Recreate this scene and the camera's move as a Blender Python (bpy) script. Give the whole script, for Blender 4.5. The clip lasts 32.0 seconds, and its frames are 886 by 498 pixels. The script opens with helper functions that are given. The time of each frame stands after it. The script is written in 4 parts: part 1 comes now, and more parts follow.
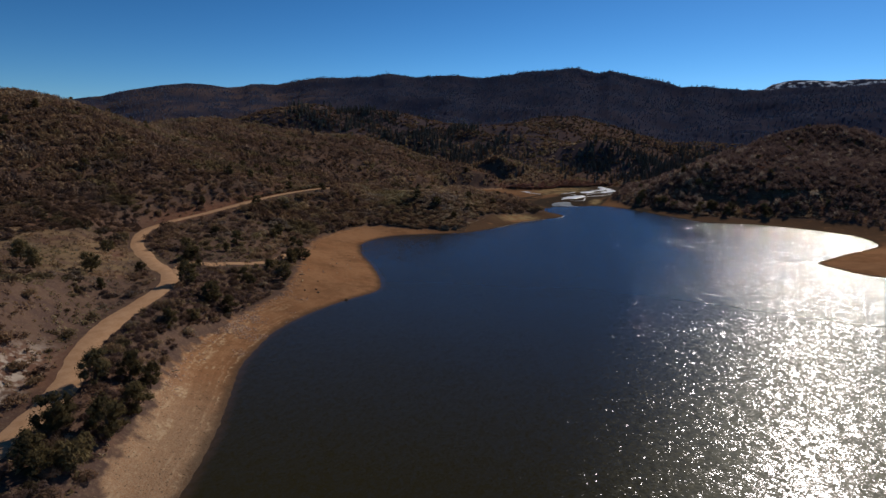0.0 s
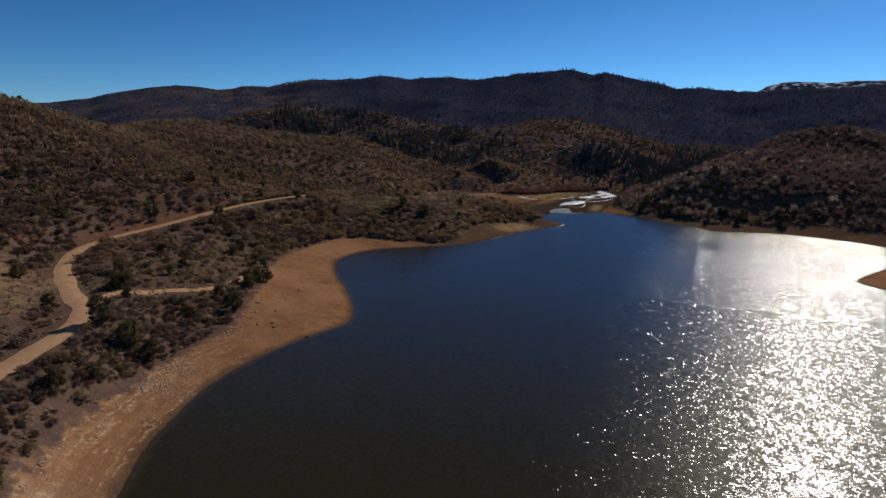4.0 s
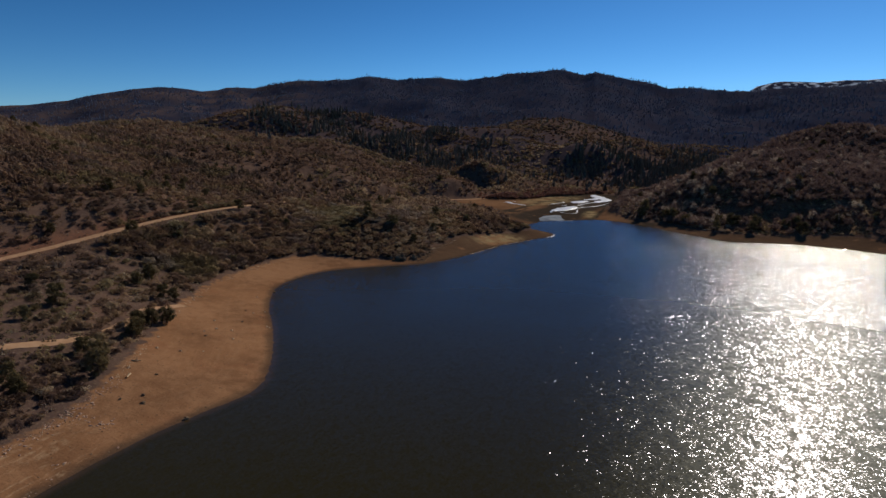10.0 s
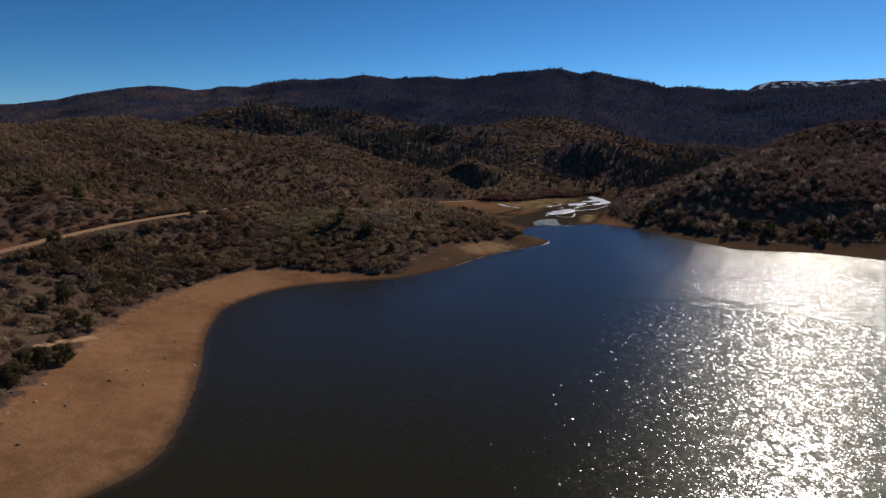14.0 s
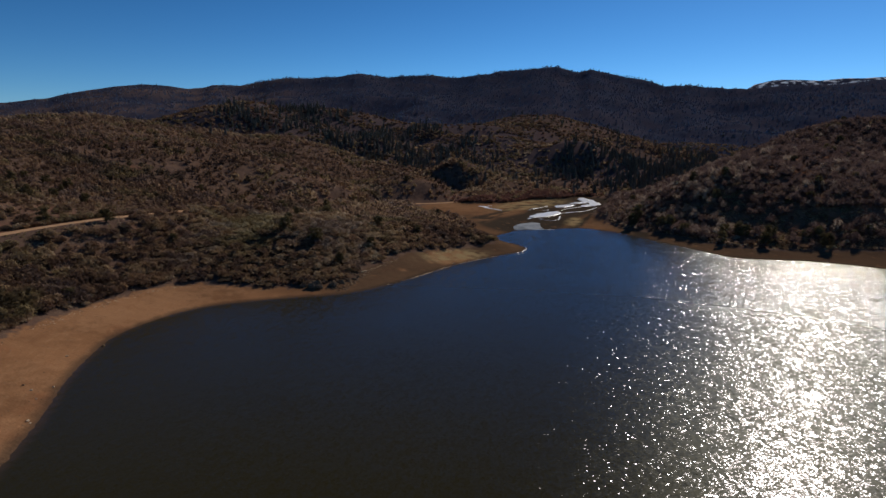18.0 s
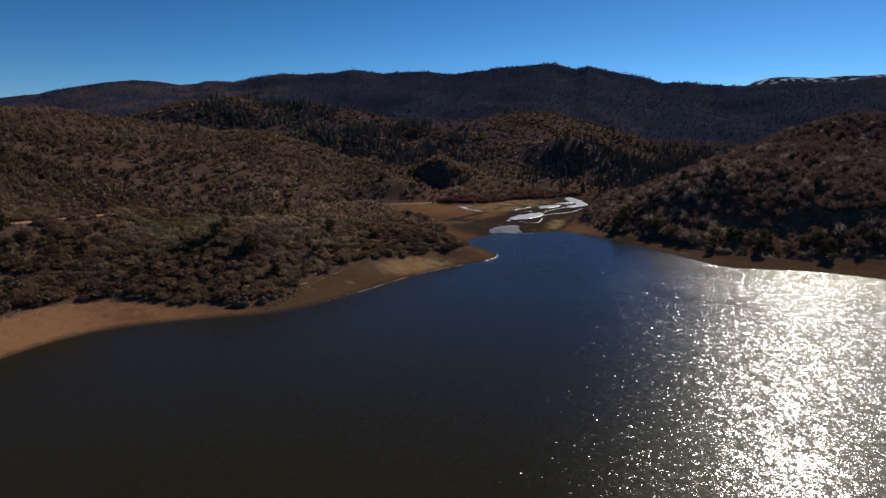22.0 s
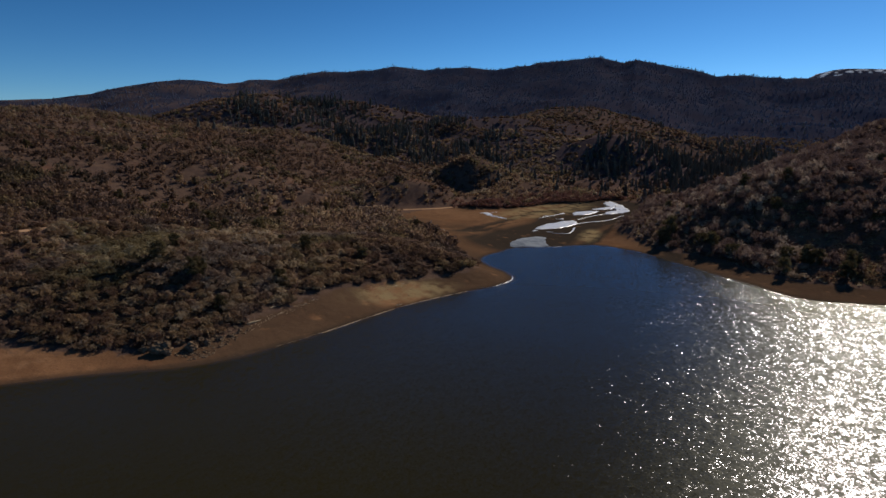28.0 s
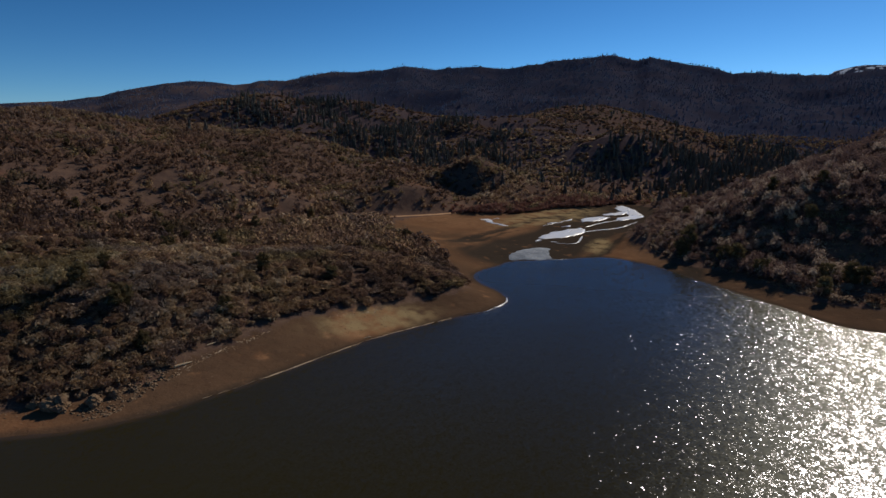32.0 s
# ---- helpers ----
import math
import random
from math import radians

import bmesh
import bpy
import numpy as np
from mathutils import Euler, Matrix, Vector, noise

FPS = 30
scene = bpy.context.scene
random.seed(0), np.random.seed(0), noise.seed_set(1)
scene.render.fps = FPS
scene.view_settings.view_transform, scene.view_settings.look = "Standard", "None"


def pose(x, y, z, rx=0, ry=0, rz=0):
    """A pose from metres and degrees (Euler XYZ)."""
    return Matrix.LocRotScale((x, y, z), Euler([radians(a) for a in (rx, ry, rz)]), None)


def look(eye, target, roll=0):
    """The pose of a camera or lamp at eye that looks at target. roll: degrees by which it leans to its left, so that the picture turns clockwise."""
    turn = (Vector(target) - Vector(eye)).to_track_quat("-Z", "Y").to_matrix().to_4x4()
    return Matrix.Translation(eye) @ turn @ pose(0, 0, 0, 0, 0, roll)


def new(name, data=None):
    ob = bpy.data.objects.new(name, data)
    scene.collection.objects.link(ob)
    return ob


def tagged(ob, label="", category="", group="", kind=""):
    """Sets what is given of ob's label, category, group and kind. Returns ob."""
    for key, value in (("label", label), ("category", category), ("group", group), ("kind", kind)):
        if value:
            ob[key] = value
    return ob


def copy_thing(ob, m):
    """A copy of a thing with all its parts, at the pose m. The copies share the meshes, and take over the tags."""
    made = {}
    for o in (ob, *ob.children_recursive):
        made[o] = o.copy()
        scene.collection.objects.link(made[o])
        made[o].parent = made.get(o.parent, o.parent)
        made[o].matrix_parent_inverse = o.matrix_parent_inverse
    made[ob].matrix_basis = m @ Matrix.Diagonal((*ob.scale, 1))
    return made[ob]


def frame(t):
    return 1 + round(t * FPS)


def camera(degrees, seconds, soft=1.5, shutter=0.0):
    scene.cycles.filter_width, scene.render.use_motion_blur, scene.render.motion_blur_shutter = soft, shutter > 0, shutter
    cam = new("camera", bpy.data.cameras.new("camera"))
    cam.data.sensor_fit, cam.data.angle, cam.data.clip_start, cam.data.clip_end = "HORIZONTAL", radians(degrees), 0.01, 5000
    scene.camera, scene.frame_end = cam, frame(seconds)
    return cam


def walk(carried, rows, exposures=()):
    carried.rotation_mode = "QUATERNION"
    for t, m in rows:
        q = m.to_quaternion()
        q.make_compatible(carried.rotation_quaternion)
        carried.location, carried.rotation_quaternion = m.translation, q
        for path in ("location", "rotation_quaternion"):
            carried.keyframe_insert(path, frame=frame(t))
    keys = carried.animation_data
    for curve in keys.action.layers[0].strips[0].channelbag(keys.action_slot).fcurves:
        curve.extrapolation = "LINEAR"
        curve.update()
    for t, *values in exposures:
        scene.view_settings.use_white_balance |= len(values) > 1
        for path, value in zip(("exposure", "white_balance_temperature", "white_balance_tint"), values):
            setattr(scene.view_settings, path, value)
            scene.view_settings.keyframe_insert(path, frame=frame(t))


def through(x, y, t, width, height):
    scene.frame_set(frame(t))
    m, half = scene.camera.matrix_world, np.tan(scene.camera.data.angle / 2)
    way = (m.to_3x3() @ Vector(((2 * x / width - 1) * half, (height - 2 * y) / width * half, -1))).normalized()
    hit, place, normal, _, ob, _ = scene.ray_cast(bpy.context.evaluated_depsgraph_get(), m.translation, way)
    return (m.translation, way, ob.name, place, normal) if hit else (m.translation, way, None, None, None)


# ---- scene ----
cam = camera(75.0, 32.0)
PATH = [
    (0, (8.536, -0.835, 45.651), (7.843, 1.006, 45.285), 1.1),
    (0.5, (7.453, 3.188, 45.567), (6.749, 5.024, 45.201), 1.0),
    (1, (6.701, 6.304, 45.666), (6.001, 8.142, 45.302), 1.0),
    (2, (4.033, 13.521, 45.509), (3.344, 15.364, 45.15), 1.0),
    (3, (1.983, 21.234, 45.664), (1.303, 23.081, 45.305), 1.1),
    (6, (-0.948, 42.009, 45.71), (-1.616, 43.861, 45.357), 0.7),
    (7, (-2.132, 49.215, 45.381), (-2.794, 51.07, 45.029), 0.7),
    (8, (-3.047, 56.263, 45.303), (-3.706, 58.118, 44.951), 0.7),
    (9, (-4.01, 63.495, 45.184), (-4.665, 65.352, 44.833), 0.7),
    (10, (-4.938, 70.374, 45.1), (-5.59, 72.232, 44.749), 0.7),
    (11, (-6.053, 77.399, 45.11), (-6.703, 79.258, 44.758), 0.8),
    (12, (-7.185, 84.635, 44.878), (-7.833, 86.494, 44.527), 0.7),
    (13, (-7.973, 91.334, 44.727), (-8.619, 93.194, 44.375), 0.6),
    (14, (-8.085, 97.759, 44.689), (-8.728, 99.619, 44.337), 0.7),
    (17, (-4.636, 121.241, 43.635), (-5.28, 123.102, 43.283), 0.7),
    (18, (-3.021, 127.704, 43.616), (-3.663, 129.565, 43.263), 0.7),
    (19, (-1.739, 134.513, 43.376), (-2.379, 136.375, 43.022), 0.7),
    (20, (0.377, 140.695, 43.623), (-0.262, 142.556, 43.268), 0.8),
    (21, (2.06, 147.072, 43.668), (1.423, 148.933, 43.31), 0.8),
    (22, (2.843, 154.232, 43.496), (2.205, 156.092, 43.134), 0.8),
    (23, (3.104, 161.153, 43.779), (2.463, 163.011, 43.412), 0.9),
    (24, (3.552, 167.875, 44.146), (2.883, 169.723, 43.776), 0.9),
    (25, (3.904, 174.672, 44.47), (3.19, 176.503, 44.097), 0.6),
    (25.5, (3.96, 178.236, 44.601), (3.222, 180.057, 44.227), 0.5),
    (27.5, (2.642, 191.887, 44.371), (1.871, 193.694, 43.998), 0.5),
    (28, (2.143, 195.501, 44.267), (1.366, 197.306, 43.894), 0.6),
    (29, (1.242, 202.47, 44.321), (0.454, 204.27, 43.947), 0.5),
    (30, (0.502, 209.116, 44.5), (-0.297, 210.912, 44.126), 0.5),
    (31, (-0.129, 215.551, 44.557), (-0.936, 217.342, 44.183), 0.4),
    (32, (-0.343, 221.917, 44.655), (-1.16, 223.704, 44.282), 0.3),
]
walk(cam, [(t, look(eye, target, roll)) for t, eye, target, roll in PATH])

# ---- light ----
SUN_AZ, SUN_EL = radians(15.3), radians(34.0)
world = bpy.data.worlds.new("sky")
scene.world = world
world.use_nodes = True
wt = world.node_tree
sky = wt.nodes.new("ShaderNodeTexSky")
sky.sky_type = "NISHITA"
sky.sun_disc = False
sky.sun_elevation, sky.sun_rotation = SUN_EL, SUN_AZ
sky.altitude, sky.air_density, sky.dust_density, sky.ozone_density = 3000.0, 1.0, 0.6, 5.0
wt.nodes["Background"].inputs["Strength"].default_value = 0.0295
hue = wt.nodes.new("ShaderNodeHueSaturation")
hue.inputs["Hue"].default_value = 0.49
hue.inputs["Saturation"].default_value = 1.06
deep = wt.nodes.new("ShaderNodeGamma")
deep.inputs["Gamma"].default_value = 1.5
wt.links.new(sky.outputs[0], deep.inputs["Color"])
wt.links.new(deep.outputs[0], hue.inputs["Color"])
wt.links.new(hue.outputs[0], wt.nodes["Background"].inputs["Color"])
sun_data = bpy.data.lights.new("sun", "SUN")
sun_data.energy, sun_data.angle, sun_data.color = 2.8, radians(0.53), (1.0, 0.905, 0.78)
sun = new("sun", sun_data)
sun.matrix_world = look((300 * math.sin(SUN_AZ) * math.cos(SUN_EL), 300 * math.cos(SUN_AZ) * math.cos(SUN_EL), 300 * math.sin(SUN_EL)), (0, 0, 0))


# ---- materials ----
class Nodes:
    """Short hand for building a node material."""

    def __init__(self, name, rough=0.9):
        self.mat = bpy.data.materials.new(name)
        self.mat.use_nodes = True
        self.t = self.mat.node_tree
        self.b = self.t.nodes["Principled BSDF"]
        self.b.inputs["Roughness"].default_value = rough
        self.b.inputs["Specular IOR Level"].default_value = 0.0

    def add(self, kind, **inputs):
        n = self.t.nodes.new("ShaderNode" + kind)
        for k, v in inputs.items():
            self.put(n, k.replace("_", " "), v)
        return n

    def put(self, n, key, v):
        s = n.inputs[int(key)] if key.isdigit() else n.inputs[key]
        if isinstance(v, bpy.types.NodeSocket):
            self.t.links.new(v, s)
        else:
            s.default_value = v

    def coord(self, which="Object"):
        return self.add("TexCoord").outputs[which]

    def noise(self, scale, detail=4.0, vec=None, rough=0.55, out="Fac"):
        n = self.add("TexNoise", Scale=scale, Detail=detail, Roughness=rough)
        self.put(n, "Vector", vec if vec is not None else self.coord())
        return n.outputs[out]

    def attr(self, name):
        n = self.add("Attribute")
        n.attribute_name = name
        return n.outputs["Fac"]

    def math(self, op, a, b=0.0, c=0.0):
        n = self.add("Math")
        n.operation = op
        for i, v in enumerate((a, b, c)):
            self.put(n, str(i), v)
        return n.outputs[0]

    def step(self, lo, hi, v):
        n = self.add("MapRange")
        n.interpolation_type = "SMOOTHSTEP"
        for k, x in (("Value", v), ("From Min", lo), ("From Max", hi)):
            self.put(n, k, x)
        return n.outputs[0]

    def mix(self, fac, a, b):
        n = self.add("Mix")
        n.data_type = "RGBA"
        ins = [s for s in n.inputs if s.type == "RGBA"]
        for s, v in ((n.inputs[0], fac), (ins[0], a), (ins[1], b)):
            if isinstance(v, bpy.types.NodeSocket):
                self.t.links.new(v, s)
            else:
                s.default_value = v if not isinstance(v, tuple) else (*v, 1.0)
        return [s for s in n.outputs if s.type == "RGBA"][0]

    def ramp(self, fac, stops):
        n = self.add("ValToRGB", Fac=fac)
        e = n.color_ramp.elements
        while len(e) < len(stops):
            e.new(0.5)
        for el, (p, c) in zip(e, stops):
            el.position, el.color = p, (*c, 1.0)
        return n.outputs[0]

    def bump(self, height, strength, distance):
        n = self.add("Bump", Height=height, Strength=strength, Distance=distance)
        self.put(self.b, "Normal", n.outputs[0])

    def done(self, colour):
        self.put(self.b, "Base Color", colour)
        return self.mat


def ground_material():
    n = Nodes("ground", 0.95)
    fine, mid, big = n.noise(2.2, 6.0), n.noise(0.22, 5.0), n.noise(0.03, 4.0)
    soil = n.mix(n.step(0.35, 0.65, mid), SOIL_DARK, SOIL)
    soil = n.mix(n.math("MULTIPLY", n.step(0.5, 0.7, fine), 0.6), soil, GRASS)
    soil = n.mix(n.math("MULTIPLY", n.step(0.55, 0.72, big), 0.4), soil, RED_SOIL)
    # bare lake margin, in bands left by the falling water
    shore, bank = n.attr("shore"), n.attr("bank")
    warp = n.math("MULTIPLY_ADD", n.math("SUBTRACT", mid, 0.5), 2.5, shore)
    bands = n.noise(1.0, 4.0, n.add("CombineXYZ", X=n.math("MULTIPLY", warp, 1.15), Y=n.math("MULTIPLY", mid, 2.5)).outputs[0])
    sand = n.mix(n.step(0.3, 0.7, n.noise(0.06, 3.0)), SAND_DARK, SAND)
    chalky = n.math("MULTIPLY", n.step(0.5, 0.64, bands), n.step(0.38, 0.6, n.noise(0.9, 5.0)))
    sand = n.mix(n.math("MULTIPLY", chalky, n.attr("strand")), sand, SAND_PALE)
    sand = n.mix(n.math("MULTIPLY", n.step(0.56, 0.68, n.noise(0.09, 4.0)), 0.5), sand, SAND_RED)
    sand = n.mix(n.math("MULTIPLY", n.step(0.48, 0.34, bands), n.math("MULTIPLY", n.attr("strand"), 0.6)), sand, SAND_DARK)
    patch = n.math("MULTIPLY_ADD", n.noise(0.035, 5.0), 0.6, n.math("MULTIPLY", n.noise(0.4, 5.0), 0.4))
    sand = n.mix(n.math("MULTIPLY", n.step(0.44, 0.6, patch), 0.6), sand, SAND_WARM)
    sand = n.mix(n.math("MULTIPLY", n.step(0.56, 0.66, fine), 0.45), sand, SAND_DARK)
    sand = n.mix(n.math("MULTIPLY", n.attr("gravel"), n.step(0.3, 0.7, n.noise(7.0, 5.0))), sand, GRAVEL)
    sand = n.mix(n.math("MULTIPLY", n.attr("mud"), n.step(0.2, 0.42, mid)), sand, MUD)
    wet = n.math("MULTIPLY", n.step(2.8, 0.2, n.math("MULTIPLY_ADD", n.math("SUBTRACT", mid, 0.5), 3.0, shore)), 0.7)
    sand = n.mix(wet, sand, MUD)
    edge = n.math("MULTIPLY_ADD", n.math("SUBTRACT", n.noise(0.35, 5.0), 0.5), 9.0, bank)
    colour = n.mix(n.step(-0.8, 1.2, edge), sand, soil)
    colour = n.mix(n.math("MULTIPLY", n.attr("cut_and_lift"), n.step(0.35, 0.55, fine)), colour, RED_SOIL)
    colour = n.mix(n.math("MULTIPLY", n.attr("chalk"), n.step(0.42, 0.6, n.noise(0.7, 4.0))), colour, (0.5, 0.42, 0.34))
    colour = n.mix(n.math("MULTIPLY", n.attr("straw"), n.step(0.35, 0.6, n.noise(0.18, 5.0))), colour, (0.36, 0.26, 0.13))
    # far forest floor, with the blue of haze mixed into its colour
    hazy_wood = n.mix(n.step(0.35, 0.65, n.noise(0.012, 5.0)), HAZY_FLOOR, HAZY_FLOOR_MAUVE)
    hazy_wood = n.mix(n.math("MULTIPLY", n.attr("rust"), n.step(0.4, 0.62, n.noise(0.008, 5.0))), hazy_wood, ROCK_RED)
    colour = n.mix(n.attr("hazy_wood"), colour, hazy_wood)
    white = n.step(0.45, 0.6, n.math("MULTIPLY_ADD", n.math("SUBTRACT", n.noise(0.025, 5.0), 0.5), 1.6, n.attr("snow")))
    colour = n.mix(white, colour, (0.75, 0.78, 0.82))
    n.bump(n.math("ADD", n.math("MULTIPLY", fine, 0.25), n.math("MULTIPLY_ADD", bands, 0.12, mid)), 0.7, 0.5)
    return n.done(colour)


def water_material():
    """Murky water: a dull body, browner over the shallows, under a rippled, glossy skin."""
    n = Nodes("lake_water", 0.9)

    def mapped(turn, sx, sy):
        return n.add("Mapping", Vector=n.coord(), Rotation=(0, 0, radians(turn)), Scale=(sx, sy, 1.0)).outputs[0]

    def vec(op, a, b):
        v = n.add("VectorMath")
        v.operation = op
        n.put(v, "0", a), n.put(v, "Scale" if op == "SCALE" else "1", b)
        return v.outputs[0]

    # wavelets are small tilted facets riding on chop and on a slower swell, stronger in gusts
    wavelet = n.add("TexVoronoi", Vector=mapped(20, 1.0, 1.5), Scale=WAVELET).outputs["Color"]
    chop = n.add("TexVoronoi", Vector=mapped(-12, 1.0, 1.0), Scale=WAVELET * 0.52).outputs["Color"]
    swell = n.add("TexVoronoi", Vector=mapped(8, 1.0, 0.6), Scale=WAVELET * 0.24).outputs["Color"]
    roll = n.noise(0.35, 2.0, mapped(30, 1.0, 1.6), 0.5, "Color")
    gust = n.math("MULTIPLY_ADD", n.noise(0.03, 3.0, mapped(14, 0.45, 1.3)), 1.1, 0.45)
    tilt = None
    for tex, weight in ((wavelet, 0.15), (chop, 0.14), (swell, 0.115), (roll, 0.07)):
        one = vec("MULTIPLY", vec("SUBTRACT", tex, (0.5, 0.5, 0.5)), (weight * 0.95, weight * 1.5, 0.0))
        tilt = one if tilt is None else vec("ADD", tilt, one)
    # most wavelets lie nearly flat, a few stand steep
    steep = n.math("MULTIPLY_ADD", n.math("POWER", n.add("SeparateColor", Color=wavelet).outputs[2], 2.0), 1.7, 0.43)
    tilt = vec("SCALE", tilt, n.math("MULTIPLY", gust, steep))
    normal = n.add("VectorMath")
    normal.operation = "NORMALIZE"
    n.put(normal, "0", vec("ADD", tilt, (0.0, 0.0, 1.0)))
    soft = n.add("VectorMath")
    soft.operation = "NORMALIZE"
    n.put(soft, "0", vec("ADD", vec("SCALE", tilt, 0.35), (0.0, 0.0, 1.0)))
    facets = n.add("BsdfGlossy", Color=WATER_SKIN, Roughness=0.18, Normal=normal.outputs[0])
    sheen = n.add("BsdfGlossy", Color=WATER_SHEEN, Roughness=0.38, Normal=soft.outputs[0])
    facets.distribution = sheen.distribution = "BECKMANN"
    skin = n.add("MixShader", Fac=0.2)
    n.t.links.new(facets.outputs[0], skin.inputs[1])
    n.t.links.new(sheen.outputs[0], skin.inputs[2])
    mx = n.add("MixShader", Fac=n.add("Fresnel", IOR=1.25).outputs[0])
    body = n.mix(n.noise(0.02, 2.0), WATER_A, WATER_B)
    shoal = n.math("MULTIPLY_ADD", n.math("SUBTRACT", n.noise(0.12, 4.0), 0.5), 0.5, n.attr("shallow"))
    n.done(n.mix(n.math("MULTIPLY", n.step(0.35, 1.05, shoal), 0.85), body, WATER_SHOAL))
    n.t.links.new(n.b.outputs[0], mx.inputs[1])
    n.t.links.new(skin.outputs[0], mx.inputs[2])
    n.t.links.new(mx.outputs[0], n.t.nodes["Material Output"].inputs["Surface"])
    return n.mat


def plain_material(name, a, b, scale, rough=0.9, bump=0.3, dist=0.05):
    n = Nodes(name, rough)
    f = n.noise(scale, 5.0)
    g = n.noise(scale * 7, 3.0)
    n.bump(g, bump, dist)
    return n.done(n.mix(n.step(0.3, 0.7, n.math("MULTIPLY_ADD", g, 0.4, n.math("MULTIPLY", f, 0.6))), a, b))


def leaf_material(name, stops, single=False, through=0.55, drift=0.0):
    """Foliage: the tone of each plant comes from its own value, and light passes through a little."""
    n = Nodes(name, 0.85)
    tone = n.add("ObjectInfo").outputs["Random"] if single else n.attr("tone")
    isle = n.add("NewGeometry").outputs["Random Per Island"]
    v = n.math("MULTIPLY_ADD", n.math("SUBTRACT", isle, 0.5), 0.22, tone)
    colour = n.ramp(v, stops)
    # drifts of greener sage and of greyer oak
    colour = n.mix(n.math("MULTIPLY", n.step(0.5, 0.62, n.noise(0.045, 4.0)), drift), colour, n.ramp(v, [(0.0, (0.07, 0.066, 0.032)), (0.6, (0.19, 0.172, 0.075)), (1.0, (0.33, 0.3, 0.17))]))
    colour = n.mix(n.math("MULTIPLY", n.step(0.48, 0.38, n.noise(0.06, 4.0)), drift), colour, n.ramp(v, [(0.0, (0.08, 0.062, 0.06)), (0.6, (0.19, 0.145, 0.138)), (1.0, (0.36, 0.3, 0.27))]))
    tr = n.add("BsdfTranslucent", Color=colour)
    mx = n.add("MixShader", Fac=through)
    n.done(colour)
    n.t.links.new(n.b.outputs[0], mx.inputs[1])
    n.t.links.new(tr.outputs[0], mx.inputs[2])
    n.t.links.new(mx.outputs[0], n.t.nodes["Material Output"].inputs["Surface"])
    return n.mat


SOIL, SOIL_DARK, GRASS, RED_SOIL = (0.148, 0.092, 0.066), (0.106, 0.067, 0.054), (0.215, 0.155, 0.1), (0.236, 0.11, 0.066)
SAND_RED, SAND_WARM = (0.295, 0.133, 0.065), (0.389, 0.206, 0.104)
SAND, SAND_DARK, SAND_PALE, MUD, GRAVEL = (0.325, 0.163, 0.079), (0.224, 0.111, 0.055), (0.566, 0.401, 0.236), (0.059, 0.044, 0.032), (0.425, 0.307, 0.201)
# both forest floor tones carry a painted blue haze
HAZY_FLOOR, HAZY_FLOOR_MAUVE = (0.037, 0.043, 0.07), (0.056, 0.051, 0.07)
ROCK_RED = (0.118, 0.083, 0.078)
WATER_A, WATER_B, WATER_SHOAL = (0.0262, 0.0205, 0.0036), (0.0315, 0.0245, 0.0044), (0.07, 0.043, 0.022)
WATER_SKIN, WATER_SHEEN = (0.9, 0.88, 1.0, 1), (0.9, 0.92, 0.8, 1)
WAVELET = 5.3
M_GROUND = ground_material()
M_WATER = water_material()
M_ROAD = plain_material("dirt_road", (0.425, 0.242, 0.13), (0.555, 0.342, 0.201), 0.5)
M_ICE = plain_material("ice", (0.84, 0.83, 0.81), (0.93, 0.92, 0.9), 0.3, 0.35, 0.2)
M_ICE.node_tree.nodes["Principled BSDF"].inputs["Specular IOR Level"].default_value = 0.8
M_POND = plain_material("pond_ice", (0.189, 0.212, 0.236), (0.448, 0.472, 0.496), 0.2, 0.35)
M_ROCK = plain_material("weathered_rock", (0.153, 0.1, 0.061), (0.271, 0.189, 0.118), 1.5, 0.9, 0.8)
M_PALE = plain_material("pale_stone", (0.472, 0.342, 0.212), (0.637, 0.484, 0.319), 1.5, 0.9, 0.6)
M_BOULDER = plain_material("boulder_rock", (0.13, 0.08, 0.048), (0.27, 0.185, 0.115), 0.9, 0.9, 0.9, 0.15)
M_RUBBLE = plain_material("pink_rubble", (0.283, 0.165, 0.118), (0.543, 0.378, 0.271), 0.8, 0.9, 0.6)
M_DRIFT = plain_material("driftwood", (0.401, 0.295, 0.177), (0.59, 0.448, 0.283), 3.0, 0.85)
M_BARK = plain_material("bark", (0.106, 0.077, 0.053), (0.177, 0.13, 0.094), 4.0)
BRUSH = [(0.0, (0.13, 0.084, 0.062)), (0.2, (0.2, 0.125, 0.092)), (0.45, (0.265, 0.17, 0.113)), (0.7, (0.33, 0.225, 0.132)), (1.0, (0.46, 0.354, 0.236))]
M_BRUSH = leaf_material("brush", BRUSH, False, 0.66, 0.55)
M_OAK = leaf_material("bare_oak", [(0.0, (0.122, 0.08, 0.072)), (0.3, (0.178, 0.117, 0.102)), (0.65, (0.26, 0.182, 0.146)), (1.0, (0.531, 0.425, 0.319))], False, 0.52)
M_WILLOW = leaf_material("willow", [(0.0, (0.153, 0.073, 0.061)), (0.5, (0.224, 0.112, 0.087)), (1.0, (0.319, 0.177, 0.13))], False, 0.5)
M_THICKET = leaf_material("thicket", [(0.0, (0.1, 0.068, 0.061)), (0.5, (0.189, 0.123, 0.101)), (1.0, (0.283, 0.201, 0.159))], False, 0.55)
M_SHRUB = leaf_material("shrub", BRUSH, True, 0.5)
M_JUNIPER = leaf_material("juniper", [(0.0, (0.1, 0.078, 0.04)), (0.5, (0.147, 0.113, 0.055)), (1.0, (0.206, 0.159, 0.08))], True, 0.45)
